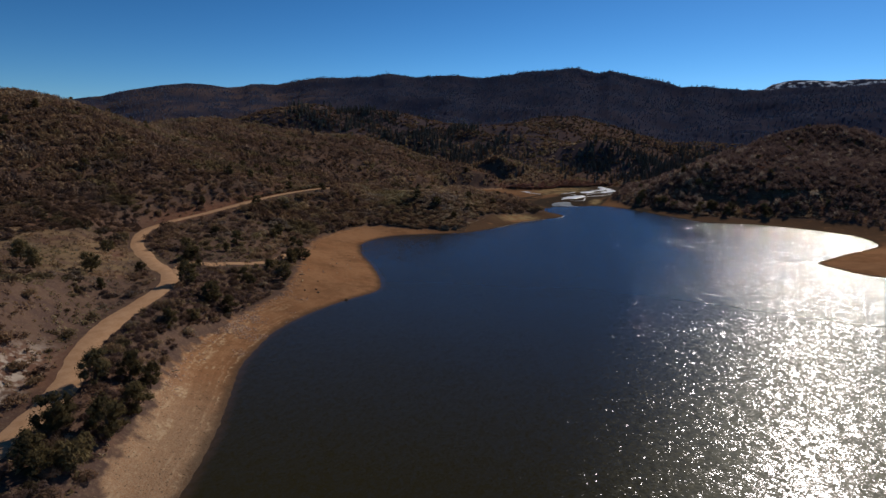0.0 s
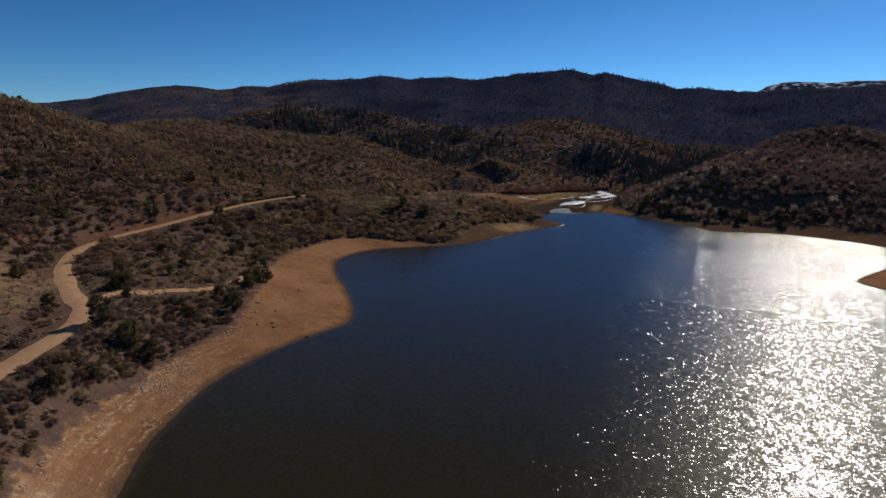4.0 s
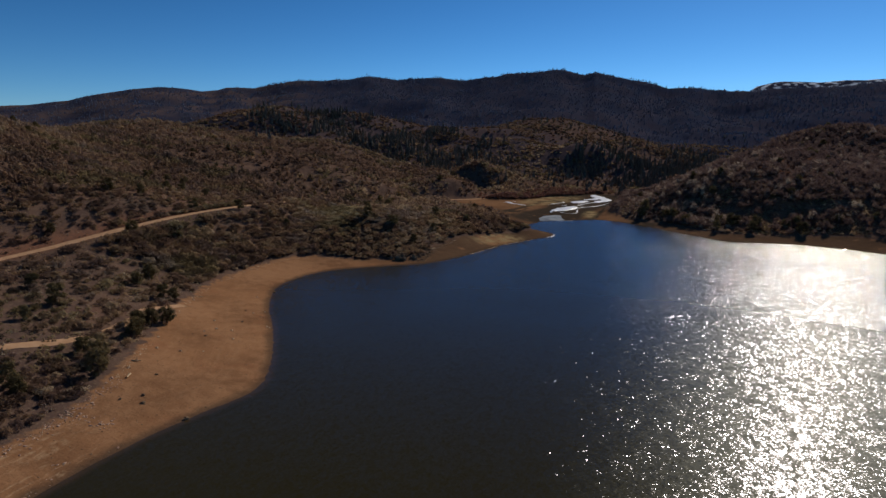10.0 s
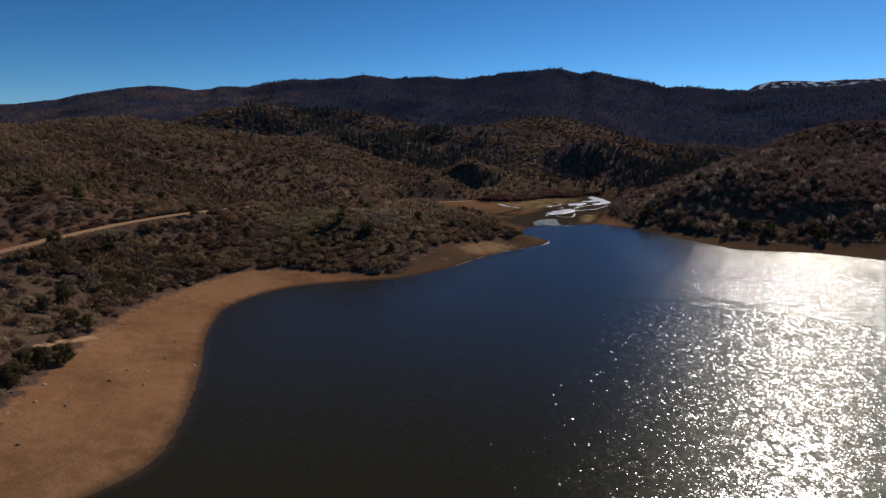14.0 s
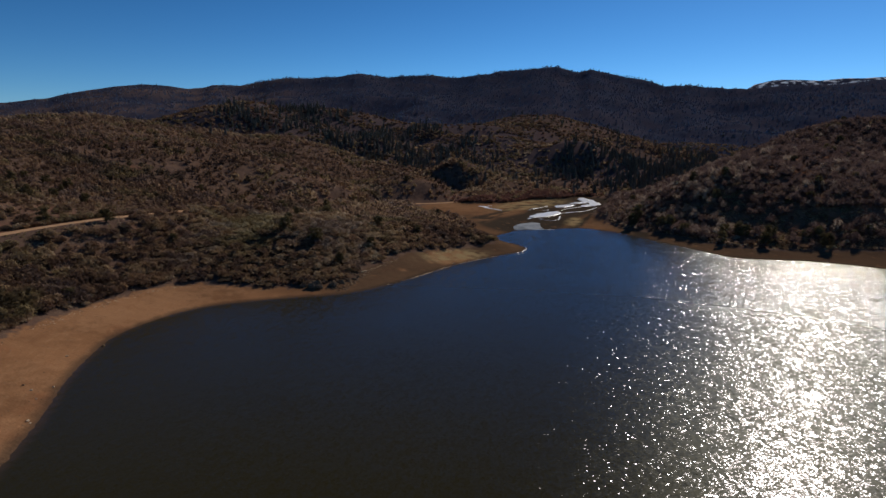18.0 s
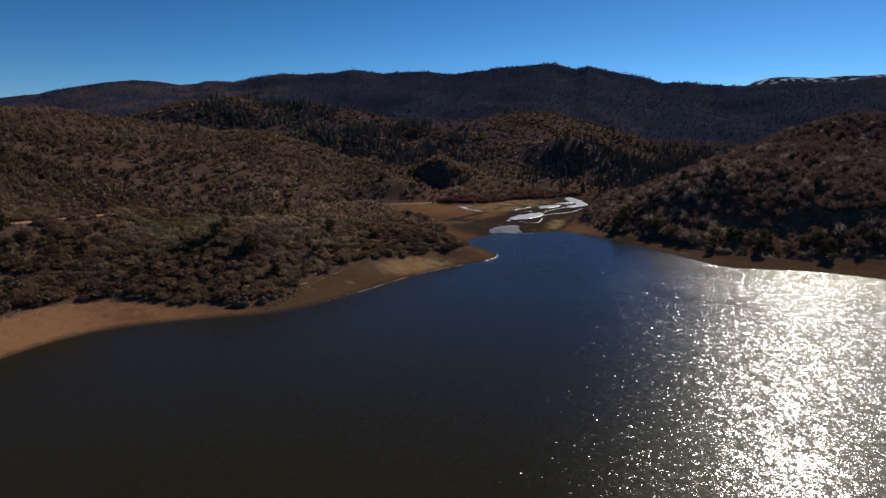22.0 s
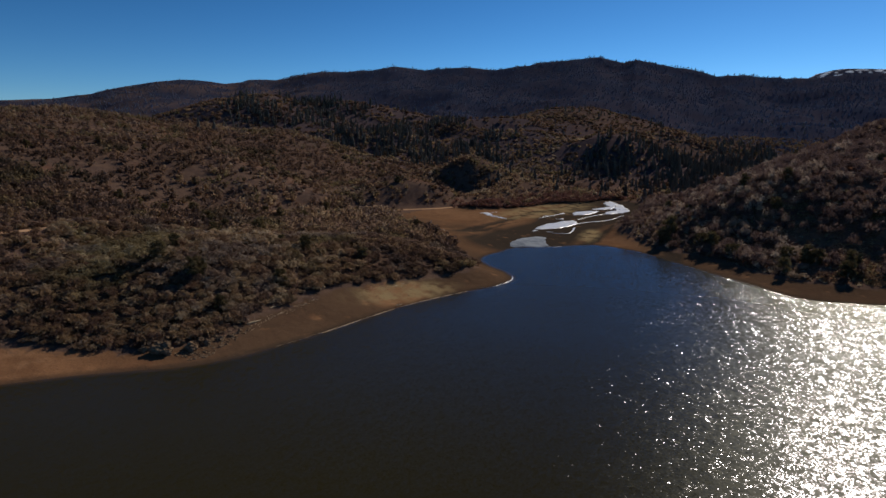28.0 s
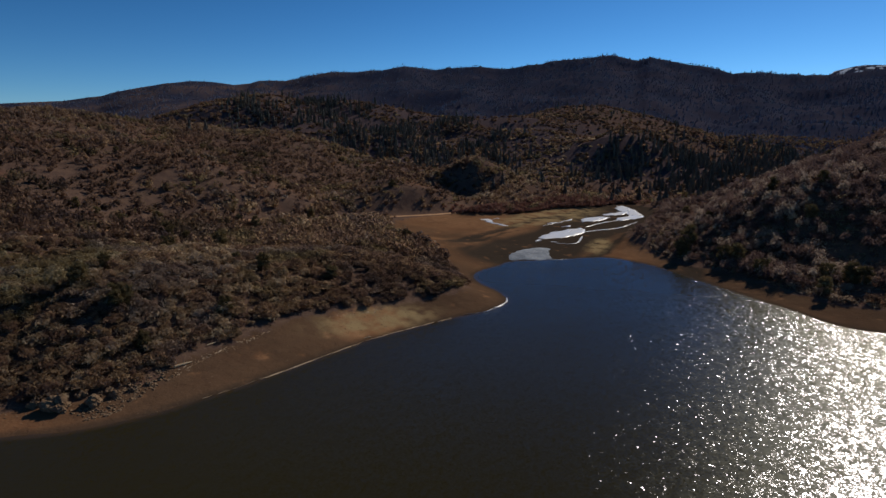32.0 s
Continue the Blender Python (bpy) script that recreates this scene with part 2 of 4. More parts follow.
# mountain needles, blued in their colour to stand in for distant haze
HAZY_NEEDLES = [(0.0, (0.171, 0.195, 0.271)), (0.5, (0.21, 0.227, 0.295)), (1.0, (0.26, 0.26, 0.301))]
# foothill conifers: greyed as if among bare trees, lightened in place of haze
HAZED_PINE = [(0.0, (0.118, 0.122, 0.106)), (0.5, (0.178, 0.17, 0.142)), (1.0, (0.25, 0.22, 0.184))]
M_FIR = leaf_material("fir", HAZED_PINE, True, 0.58)
M_HAZY_WOODS = leaf_material("woods", HAZY_NEEDLES, False, 0.6)
M_PINE = leaf_material("pine", HAZED_PINE, False, 0.58)


# ---- the lie of the land ----
WEST = [(-14, -60), (-22, -20), (-31, 15), (-46, 50), (-53, 64), (-61, 77), (-68, 88), (-72, 98), (-75, 107), (-76.3, 115), (-76.3, 126),
        (-75.2, 135), (-73, 145), (-71, 152), (-71.8, 157.5), (-76, 166), (-82.5, 176), (-92, 189), (-101, 200), (-109.5, 213), (-114.3, 223),
        (-115.5, 235), (-113, 248), (-104.5, 258.5), (-95.5, 266.5), (-87, 273), (-81, 281), (-77.5, 290), (-74, 301), (-70.5, 315), (-66.5, 330),
        (-58, 349), (-50.8, 361), (-48.8, 371), (-54, 380), (-64, 389), (-69, 397), (-69.5, 406), (-67, 414), (-65, 424), (-56, 431)]
EAST = [(-46, 439), (-36, 447), (-27, 446), (-14, 438), (2, 420), (12, 408), (22, 397.5), (33, 385.5), (46, 385.5), (60, 388), (74, 386), (86, 381),
        (96, 374), (107, 362), (110, 345), (107, 328), (89, 300), (73, 274), (70.5, 266), (75, 258), (88, 247), (150, 240), (190, 180), (150, 60),
        (70, -60), (20, -90)]
VEGW = [(-24, -62), (-32, -20), (-40, 12), (-53, 43), (-66, 65), (-76, 80), (-83.5, 97), (-88, 114), (-92, 136), (-98, 150),
        (-108, 168), (-119, 187), (-128, 208), (-132, 228), (-131, 248), (-126, 258), (-116, 264), (-106, 269), (-99, 273), (-92, 280), (-88, 288),
        (-88.5, 298), (-87, 309), (-84, 325), (-75.5, 340), (-65, 358), (-60.5, 370), (-66, 385), (-80, 404), (-95, 419), (-112, 433),
        (-130, 449), (-138, 472), (-129, 507)]
VEGE = [(-114, 518), (-101, 527), (-91, 546), (-79, 568), (-62, 580), (-52, 602), (-40, 604), (-27, 578), (-27, 548), (-30, 517), (-32, 492), (-27, 468),
        (-14, 449), (4, 433), (22, 412), (40, 398), (66, 401), (92, 400), (112, 388), (127, 366), (128, 335), (122, 300), (124, 272), (150, 262), (210, 250),
        (215, 180), (170, 55), (80, -75), (20, -110)]

def spline(pts, n=5):
    p = np.array(pts, float)
    a, b, c, d = np.roll(p, 1, 0), p, np.roll(p, -1, 0), np.roll(p, -2, 0)
    t = (np.arange(n) / n)[:, None, None]
    q = 0.5 * (2*b + (c-a)*t + (2*a-5*b+4*c-d)*t*t + (3*b-a-3*c+d)*t**3)
    return q.transpose(1, 0, 2).reshape(-1, 2)

def sdf(x, y, poly):
    """Distance to a closed line, positive outside it."""
    best = np.full(x.shape, 1e9); inside = np.zeros(x.shape, bool)
    for (ax, ay), (bx, by) in zip(poly, np.roll(poly, -1, 0)):
        ex, ey = bx-ax, by-ay
        t = np.clip(((x-ax)*ex+(y-ay)*ey)/(ex*ex+ey*ey+1e-9), 0, 1)
        best = np.minimum(best, (x-ax-t*ex)**2+(y-ay-t*ey)**2)
        if ey != 0:
            inside ^= ((ay > y) != (by > y)) & (x < ex*(y-ay)/ey+ax)
    return np.where(inside, -1, 1)*np.sqrt(best)
SHORE = spline(WEST+EAST); VEG = spline(VEGW+VEGE)
def smooth(a, b, v):
    t = np.clip((v-a)/(b-a), 0, 1); return t*t*(3-2*t)
WEST_HILLS = [(-330, 200, 110, 110, 51.5), (-230, 190, 60, 60, 1.0), (-200, 240, 50, 50, 9.7), (-150, 110, 50, 50, 3.8), (-330, 330, 100, 100, 16.0), (-270, 390, 70, 60, 11.4), (-420, 470, 120, 120, 44.0), (-200, 350, 55, 55, 9.8), (-120, 310, 34, 42, 8.9), (-230, 520, 70, 60, -1.8), (-220, 440, 50, 50, 17.8), (-100, 60, 40, 40, 12.2), (-470, 300, 150, 150, 21.5), (-300, 630, 100, 90, 41.9), (-165, 265, 30, 34, 2.9), (-300, 90, 120, 90, 10.2), (-200, 30, 90, 70, 7.8)]
EAST_HILLS = [(20, 468, 55, 50, 15.0), (60, 540, 60, 60, 22.5), (150, 625, 90, 80, 59.0), (120, 490, 70, 60, 15.0), (230, 450, 90, 90, 31.9)]
FAR_HILLS = [(-180, 690, 70, 60, 5.4), (-235, 950, 110, 100, 39.3), (-80, 860, 90, 70, 35.6), (-190, 1180, 180, 150, 60.9), (-30, 1240, 150, 120, 5.5), (-560, 820, 200, 150, 82.3), (-420, 985, 150, 120, 52.1), (-108, 660, 42, 26, 6.6), (-165, 640, 34, 30, 26.0), (-76, 668, 24, 18, 10.0), (-330, 800, 90, 50, 16.0)]
# smaller spurs and hollows: x, y, width, height
SPURS = [(-240, 150, 80, 7.0), (-252, 207, 38, 5.4), (-68, 356, 55, 5.3), (-195, 378, 38, -7.1), (15, 398, 110, 9.5), (-280, 435, 38, 10.3), (33, 435, 38, -8.0), (-166, 520, 38, 17.9), (4, 520, 38, -6.3), (-274, 521, 55, 8.2), (-20, 494, 26, -7.5)]
FAR_SPURS = [(-480, 562, 110, 20.7), (-110, 606, 38, 11.4), (-166, 606, 38, -11.3), (-423, 606, 38, 8.6), (-240, 630, 80, -15.9), (90, 634, 38, 5.6), (-110, 663, 38, -10.1), (-274, 686, 55, -5.4), (-150, 810, 110, 5.3), (-232, 810, 55, 9.7), (-81, 834, 38, 11.1), (-366, 920, 38, -9.4), (-309, 920, 38, 10.6), (-480, 934, 55, 8.8), (-150, 1058, 110, 8.0), (-81, 1062, 38, 8.1), (33, 1062, 38, -5.2), (-109, 1140, 55, -9.3), (-24, 1148, 38, 7.9)]
# the mountain crest round the basin: bearing west of north, distance, height
CREST = [(100, 2600, 150), (62, 2600, 140), (56.1, 2600, 164), (52.8, 2600, 183), (49.6, 2600, 229), (45.4, 2600, 258), (43.4, 2600, 261), (41.3, 2600, 250), (39.9, 2600, 278), (38.2, 2600, 267), (35.0, 2500, 293), (29.3, 2500, 308), (28.0, 2500, 317), (27.2, 2500, 331), (26.4, 2500, 321), (24.0, 2500, 314), (20.8, 2500, 324), (17.5, 2500, 318), (14.3, 2500, 337), (10.9, 2500, 359), (8.5, 2500, 363), (7.3, 2500, 346), (6.4, 2500, 335), (5.4, 2500, 345), (3.3, 2500, 322), (0.9, 2500, 310), (-1.1, 2500, 279), (-3.4, 2500, 277), (-6.2, 2500, 262), (-8, 2500, 264), (-10, 2500, 271), (-13, 2500, 267), (-17, 2500, 272), (-30, 2500, 250)]
# the dirt road: x, y, height
ROAD = [(-44, -18, 4.5), (-60, 24, 5.5), (-68.4, 43, 6), (-75.2, 56.5, 7), (-85.4, 68.3, 7.8), (-93.6, 80.9, 8.3), (-99.7, 94.9, 8.8), (-105.5, 106.5, 9), (-114, 115, 9), (-127, 122.3, 9.3), (-143, 132.5, 9.8), (-154, 140.7, 10), (-168, 156.5, 11), (-172, 172, 12.4), (-170.5, 190, 14), (-168, 214, 16.7), (-167, 238, 18.5), (-163, 262, 19.6), (-162, 290, 19), (-168, 330, 17), (-174, 370, 14), (-173, 419, 10), (-162, 437, 8), (-157, 466, 6), (-147.6, 484, 5), (-132, 514, 4), (-127, 540, 4), (-129, 552, 4.3)]


def lattice(ix, iy, seed):
    h = np.sin(ix * 127.1 + iy * 311.7 + seed * 74.7) * 43758.5453
    return h - np.floor(h)


def grain(x, y, scale, octaves=3, seed=0):
    """Smooth noise, about -0.5 to 0.5."""
    out, amp, total = np.zeros(np.shape(x)), 1.0, 0.0
    for o in range(octaves):
        u, v = np.asarray(x) / scale, np.asarray(y) / scale
        iu, iv = np.floor(u), np.floor(v)
        fu, fv = u - iu, v - iv
        fu, fv = fu * fu * (3 - 2 * fu), fv * fv * (3 - 2 * fv)
        s = seed + o * 13
        a = lattice(iu, iv, s) * (1 - fu) + lattice(iu + 1, iv, s) * fu
        b = lattice(iu, iv + 1, s) * (1 - fu) + lattice(iu + 1, iv + 1, s) * fu
        out += amp * (a * (1 - fv) + b * fv - 0.5)
        total, amp, scale = total + amp, amp * 0.5, scale * 0.5
    return out / total


def open_spline(pts, n=6):
    p = np.array(pts, float)
    p = np.vstack([2 * p[0] - p[1], p, 2 * p[-1] - p[-2]])
    out = []
    for a, b, c, d in zip(p, p[1:], p[2:], p[3:]):
        t = (np.arange(n) / n)[:, None]
        out.append(0.5 * (2 * b + (c - a) * t + (2 * a - 5 * b + 4 * c - d) * t * t + (3 * b - a - 3 * c + d) * t ** 3))
    return np.vstack(out + [p[-2:-1]])


ROAD_LINE = open_spline(ROAD, 5)


def near_line(x, y, line):
    """Distance to an open line with heights, and the height of its nearest point."""
    best, z = np.full(np.shape(x), 1e9), np.zeros(np.shape(x))
    for a, b in zip(line, line[1:]):
        ex, ey = b[0] - a[0], b[1] - a[1]
        t = np.clip(((x - a[0]) * ex + (y - a[1]) * ey) / (ex * ex + ey * ey), 0, 1)
        q = (x - a[0] - t * ex) ** 2 + (y - a[1] - t * ey) ** 2
        near = q < best
        z = np.where(near, a[2] + t * (b[2] - a[2]), z)
        best = np.where(near, q, best)
    return np.sqrt(best), z


def land(x, y):
    """Height, distance from the water, distance from the bare margin and from the road."""
    x, y = np.asarray(x, float), np.asarray(y, float)
    d, v = sdf(x, y, SHORE), sdf(x, y, VEG)
    z = np.where(d < 0, np.maximum(0.16 * d, -4.0), 3.2 * (1 - np.exp(-np.maximum(d, 0) * 0.1 / 3.2)))
    ramp = smooth(0, np.where(x > -20, 62, 45), d) * (1 - 0.9 * smooth(11, -9, v) * smooth(425, 450, y))
    for a, b, p, q, h in WEST_HILLS + EAST_HILLS + FAR_HILLS + [(a, b, q, q, h) for a, b, q, h in SPURS + FAR_SPURS]:
        z += ramp * h * np.exp(-((x - a) / p) ** 2 - ((y - b) / q) ** 2)
    r, az = np.hypot(x, y - 100), np.degrees(np.arctan2(-x, y - 100))
    c = np.array(CREST[::-1], float)
    top, far = np.interp(az, c[:, 0], c[:, 2]), np.interp(az, c[:, 0], c[:, 1])
    k = np.clip((r - 750) / (far - 750), 0, None)
    rise = np.where(k < 1, k ** 1.5, 1 - 0.55 * smooth(1, 1.35, k))
    spur = np.abs(grain(x, y, 420, 4, 5)) * 2
    z += top * rise - smooth(0.1, 0.5, k) * smooth(1.0, 0.93, k) * spur * 75
    z += smooth(0.8, 0.97, k) * smooth(1.25, 1.05, k) * (grain(az * 30, r * 0.25, 34, 3, 23) * 13 + np.maximum(grain(az * 30, r * 0.1, 90, 2, 29), 0) * 16) * smooth(-2, 8, np.abs(az - 6) - 2)
    # the high far range beyond the gap in the crest
    z += np.interp(az, [-60, -30, -17, -13, -10, -8, -4], [60, 150, 298, 292, 305, 285, 0]) * np.exp(-((r - 3900) / 420) ** 2)
    z += ramp * (grain(x, y, 45, 3, 2) * 3.0 + grain(x, y, 9, 2, 9) * 0.7) * smooth(4, 20, v)
    z += smooth(300, 900, r) * smooth(10, 60, d) * grain(x, y, 160, 3, 7) * 14
    z += smooth(520, 760, r) * smooth(20, 70, d) * smooth(1900, 1300, r) * grain(x, y, 80, 2, 19) * 11
    z -= smooth(520, 800, r) * smooth(10, 60, d) * smooth(2300, 1600, r) * smooth(0.09, 0.0, np.abs(grain(x, y, 210, 2, 17))) * 11
    near, rz = near_line(x, y, ROAD_LINE)
    g = smooth(17, 3.0, near)
    z = z * (1 - g) + rz * g
    z = np.where(d > 0, np.maximum(z, 0.02 + 0.05 * np.minimum(d, 20)), z)
    return z, d, v, near


def mesh_from(name, verts, faces, material, attrs=None, smooth_faces=False):
    """A mesh from arrays of places and of equal faces."""
    me = bpy.data.meshes.new(name)
    faces = np.asarray(faces, np.int32)
    k = faces.shape[1]
    me.vertices.add(len(verts))
    me.vertices.foreach_set("co", np.asarray(verts, np.float32).ravel())
    me.loops.add(faces.size)
    me.loops.foreach_set("vertex_index", faces.ravel())
    me.polygons.add(len(faces))
    me.polygons.foreach_set("loop_start", np.arange(0, faces.size, k, dtype=np.int32))
    me.polygons.foreach_set("use_smooth", np.full(len(faces), smooth_faces))
    for key, val in (attrs or {}).items():
        me.attributes.new(key, "FLOAT", "POINT").data.foreach_set("value", np.asarray(val, np.float32).ravel())
    me.materials.append(material)
    me.update(calc_edges=True)
    me.validate()
    return me


def axis(lo, hi, fine, far_lo, far_hi, grow=1.09):
    """Grid lines: even from lo to hi, wider and wider beyond."""
    mid = list(np.arange(lo, hi, fine))
    a, s = [lo], fine
    while a[-1] > far_lo:
        s = min(s * grow, 45)
        a.append(a[-1] - s)
    b, s = [mid[-1]], fine
    while b[-1] < far_hi:
        s = min(s * grow, 45)
        b.append(b[-1] + s)
    return np.array(a[:0:-1] + mid + b[1:])


gx, gy = axis(-230, 110, 1.9, -3600, 1900), axis(20, 520, 1.9, -500, 4700)
X, Y = np.meshgrid(gx, gy)
Z, D, V, NEAR = land(X, Y)
R = np.hypot(X, Y - 100)
AZ = np.degrees(np.arctan2(-X, Y - 100))
idx = np.arange(X.size).reshape(X.shape)
quads = np.stack([idx[:-1, :-1], idx[:-1, 1:], idx[1:, 1:], idx[1:, :-1]], -1).reshape(-1, 4)
# how far the haze-tinted forest floor replaces the soil, growing with distance
hazy_wood = np.clip(0.5 * smooth(540, 700, R + 60 * grain(X, Y, 120, 2, 4)) + 0.5 * smooth(1000, 1400, R + 250 * grain(X, Y, 300, 3, 3)), 0, 1)
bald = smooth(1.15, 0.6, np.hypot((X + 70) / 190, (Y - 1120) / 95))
hazy_wood = hazy_wood * (1 - 0.75 * bald)
snow = smooth(3000, 3400, R) * 0.4 + smooth(2100, 2500, R) * 0.06
axis_x = -66 + (Y - 425) * 0.17
mud = smooth(25, 11, np.abs(X - axis_x + 14 * grain(X, Y, 40, 2, 90))) * smooth(408, 425, Y) * smooth(615, 585, Y) * 0.95
mud = mud + smooth(262, 285, Y) * smooth(420, 400, Y) * (0.75 - 0.9 * smooth(1, 0.5, np.hypot((X + 72) / 10, (Y - 336) / 13))) * (X < 0) + 0.75 * smooth(-25, 0, X) * smooth(320, 350, Y) + 0.3 * smooth(400, 420, Y) * (X < 0) + 0.3 * smooth(405, 425, Y) * smooth(0, -0.2, grain(X, Y, 30, 3, 92))
straw = 0.9 * smooth(1, 0.4, np.hypot((X + 71 - (Y - 338) * 0.5) / 9, (Y - 338) / 20)) + smooth(1, 0.4, np.hypot((X + 39.5) / 6, (Y - 464) / 18)) + 0.8 * smooth(1, 0.5, np.hypot((X + 79 - (Y - 530) * 0.25) / 22, (Y - 535) / 60))
mud = mud + 0.8 * smooth(0.03, 0.14, grain((X - axis_x) * 2.6, Y * 0.35, 16, 3, 95)) * smooth(415, 440, Y) * smooth(45, 25, np.abs(X - axis_x))
straw = straw + 0.4 * smooth(1.0, 0.6, np.hypot((X + 148) / 34, (Y - 104) / 40))
# red soil: the road bank, and the east slope, strengthened to lighten its shade
cut_and_lift = 0.9 * smooth(1, 7, V) * smooth(-12, 6, X) * smooth(620, 560, Y) + smooth(13, 5, NEAR) * smooth(150, 185, Y) * smooth(330, 280, Y) * smooth(-164, -171, X)
chalk = smooth(1.0, 0.3, np.hypot((X + 82 + (Y - 50) * 0.6) / 5, (Y - 52) / 18))
gravel = smooth(85, 60, Y) * 0.85
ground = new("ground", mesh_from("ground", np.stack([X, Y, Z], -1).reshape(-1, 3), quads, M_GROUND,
             {"shore": D, "bank": V, "hazy_wood": hazy_wood, "snow": snow, "rust": smooth(30, 37, AZ) * smooth(1500, 2000, R), "mud": np.clip(mud, 0, 1), "cut_and_lift": cut_and_lift, "straw": np.clip(straw, 0, 1), "chalk": chalk, "gravel": gravel, "strand": 0.08 + 0.8 * smooth(140, 100, Y)}, True))
tagged(ground, "dry brown hillsides and bare sandy lake margin", "ground", kind="structure")
wx, wy = axis(-132, 118, 2.0, -400, 420, 1.2), axis(20, 470, 2.0, -450, 520, 1.2)
WX, WY = np.meshgrid(wx, wy)
widx = np.arange(WX.size).reshape(WX.shape)
wquads = np.stack([widx[:-1, :-1], widx[:-1, 1:], widx[1:, 1:], widx[1:, :-1]], -1).reshape(-1, 4)
water = new("water", mesh_from("water", np.stack([WX, WY, WX * 0], -1).reshape(-1, 3), wquads, M_WATER, {"shallow": smooth(-3.2, 0.5, sdf(WX, WY, SHORE))}))
tagged(water, "dark rippled reservoir water glittering in the sun", "water", kind="structure")


def ribbon(name, line, width, lift, material, seed=0, across=4):
    """A strip that lies on the land along a line."""
    line = np.array(line)[:, :2]
    step = np.linalg.norm(np.diff(line, axis=0), axis=1)
    s = np.r_[0, np.cumsum(step)]
    q = np.arange(0, s[-1], 1.2)
    px, py = np.interp(q, s, line[:, 0]), np.interp(q, s, line[:, 1])
    tx, ty = np.gradient(px), np.gradient(py)
    n = np.hypot(tx, ty)
    tx, ty = tx / n, ty / n
    k = np.linspace(-1, 1, across + 1)
    wide = width / 2 * (1 + 0.5 * grain(q, q * 0 + seed, 9, 3, 21))[:, None]
    off = k[None, :] * wide + 0.5 * grain(q[:, None] + 50 * np.sign(k), q[:, None] * 0, 2.5, 2, seed)
    x, y = px[:, None] - ty[:, None] * off, py[:, None] + tx[:, None] * off
    z = land(x, y)[0] + lift * (1.4 - np.abs(k) ** 2 * 1.2)
    i = np.arange(x.size).reshape(x.shape)
    f = np.stack([i[:-1, :-1], i[1:, :-1], i[1:, 1:], i[:-1, 1:]], -1).reshape(-1, 4)
    return new(name, mesh_from(name, np.stack([x, y, z], -1).reshape(-1, 3), f[:, ::-1], material, None, True))


road = tagged(ribbon("road", ROAD_LINE, 4.3, 0.16, M_ROAD), "pale graded dirt road along the slope", "road", kind="structure")
TRACK = open_spline([(-113, 116, 0), (-120, 127, 0), (-118, 140, 0), (-114, 149, 0), (-112.4, 155, 0), (-113.6, 161, 0), (-116.4, 169, 0), (-120, 177, 0), (-118, 187, 0)], 5)
tagged(ribbon("track", TRACK, 2.3, 0.1, M_ROAD, 3), "narrow two-wheel dirt track down to the beach", "track", kind="structure")


# ---- plants ----
rng = np.random.default_rng(7)
GOLD = (1 + 5 ** 0.5) / 2
ICO = np.array([(-1, GOLD, 0), (1, GOLD, 0), (-1, -GOLD, 0), (1, -GOLD, 0), (0, -1, GOLD), (0, 1, GOLD), (0, -1, -GOLD), (0, 1, -GOLD),
                (GOLD, 0, -1), (GOLD, 0, 1), (-GOLD, 0, -1), (-GOLD, 0, 1)]) / math.hypot(1, GOLD)
ICO_F = np.array([f for f in ((a, b, c) for a in range(12) for b in range(a + 1, 12) for c in range(b + 1, 12))
                  if all(abs(np.linalg.norm(ICO[p] - ICO[q]) - np.linalg.norm(ICO[0] - ICO[1])) < 0.01 for p, q in ((f[0], f[1]), (f[1], f[2]), (f[0], f[2])))])
ICO_F = np.array([f if np.dot(np.cross(ICO[f[1]] - ICO[f[0]], ICO[f[2]] - ICO[f[0]]), ICO[f[0]]) > 0 else f[::-1] for f in ICO_F])

OCTA = np.array([(1, 0, 0), (0, 1, 0), (-1, 0, 0), (0, -1, 0), (0, 0, 1), (0, 0, -1)], float)
OCTA_F = np.array([f for i in range(4) for f in ((i, (i + 1) % 4, 4), ((i + 1) % 4, i, 5))])


def joined(pieces):
    vs, fs, n = [], [], 0
    for v, f in pieces:
        vs.append(v), fs.append(f + n)
        n += len(v)
    return np.vstack(vs), np.vstack(fs)


def spray(centre, radius, leaves, size, core=0.0):
    """A see-through tangle of twigs filling a rounded space."""
    way = rng.normal(size=(leaves, 3))
    way[:, 2] = np.abs(way[:, 2]) * 0.9 - 0.25
    way /= np.linalg.norm(way, axis=1)[:, None]
    at = way * radius * (0.55 + 0.48 * rng.random((leaves, 1)) ** 0.5)
    side = np.cross(way, rng.normal(size=(leaves, 3)))
    side /= np.linalg.norm(side, axis=1)[:, None]
    tip = np.cross(way, side) * 0.95 + way * 0.12 + rng.normal(size=(leaves, 3)) * 0.2
    s = size * (0.6 + 0.8 * rng.random((leaves, 1)))
    lv = np.stack([at - side * s * 0.45, at + side * s * 0.45, at + tip * s * 1.1], 1).reshape(-1, 3)
    if core == 0:
        return lv + centre, np.arange(leaves * 3).reshape(-1, 3)
    v = OCTA * radius * core * (0.8 + 0.4 * rng.random((6, 1)))
    return np.vstack([v, lv]) + centre, np.vstack([OCTA_F, np.arange(leaves * 3).reshape(-1, 3) + 6])


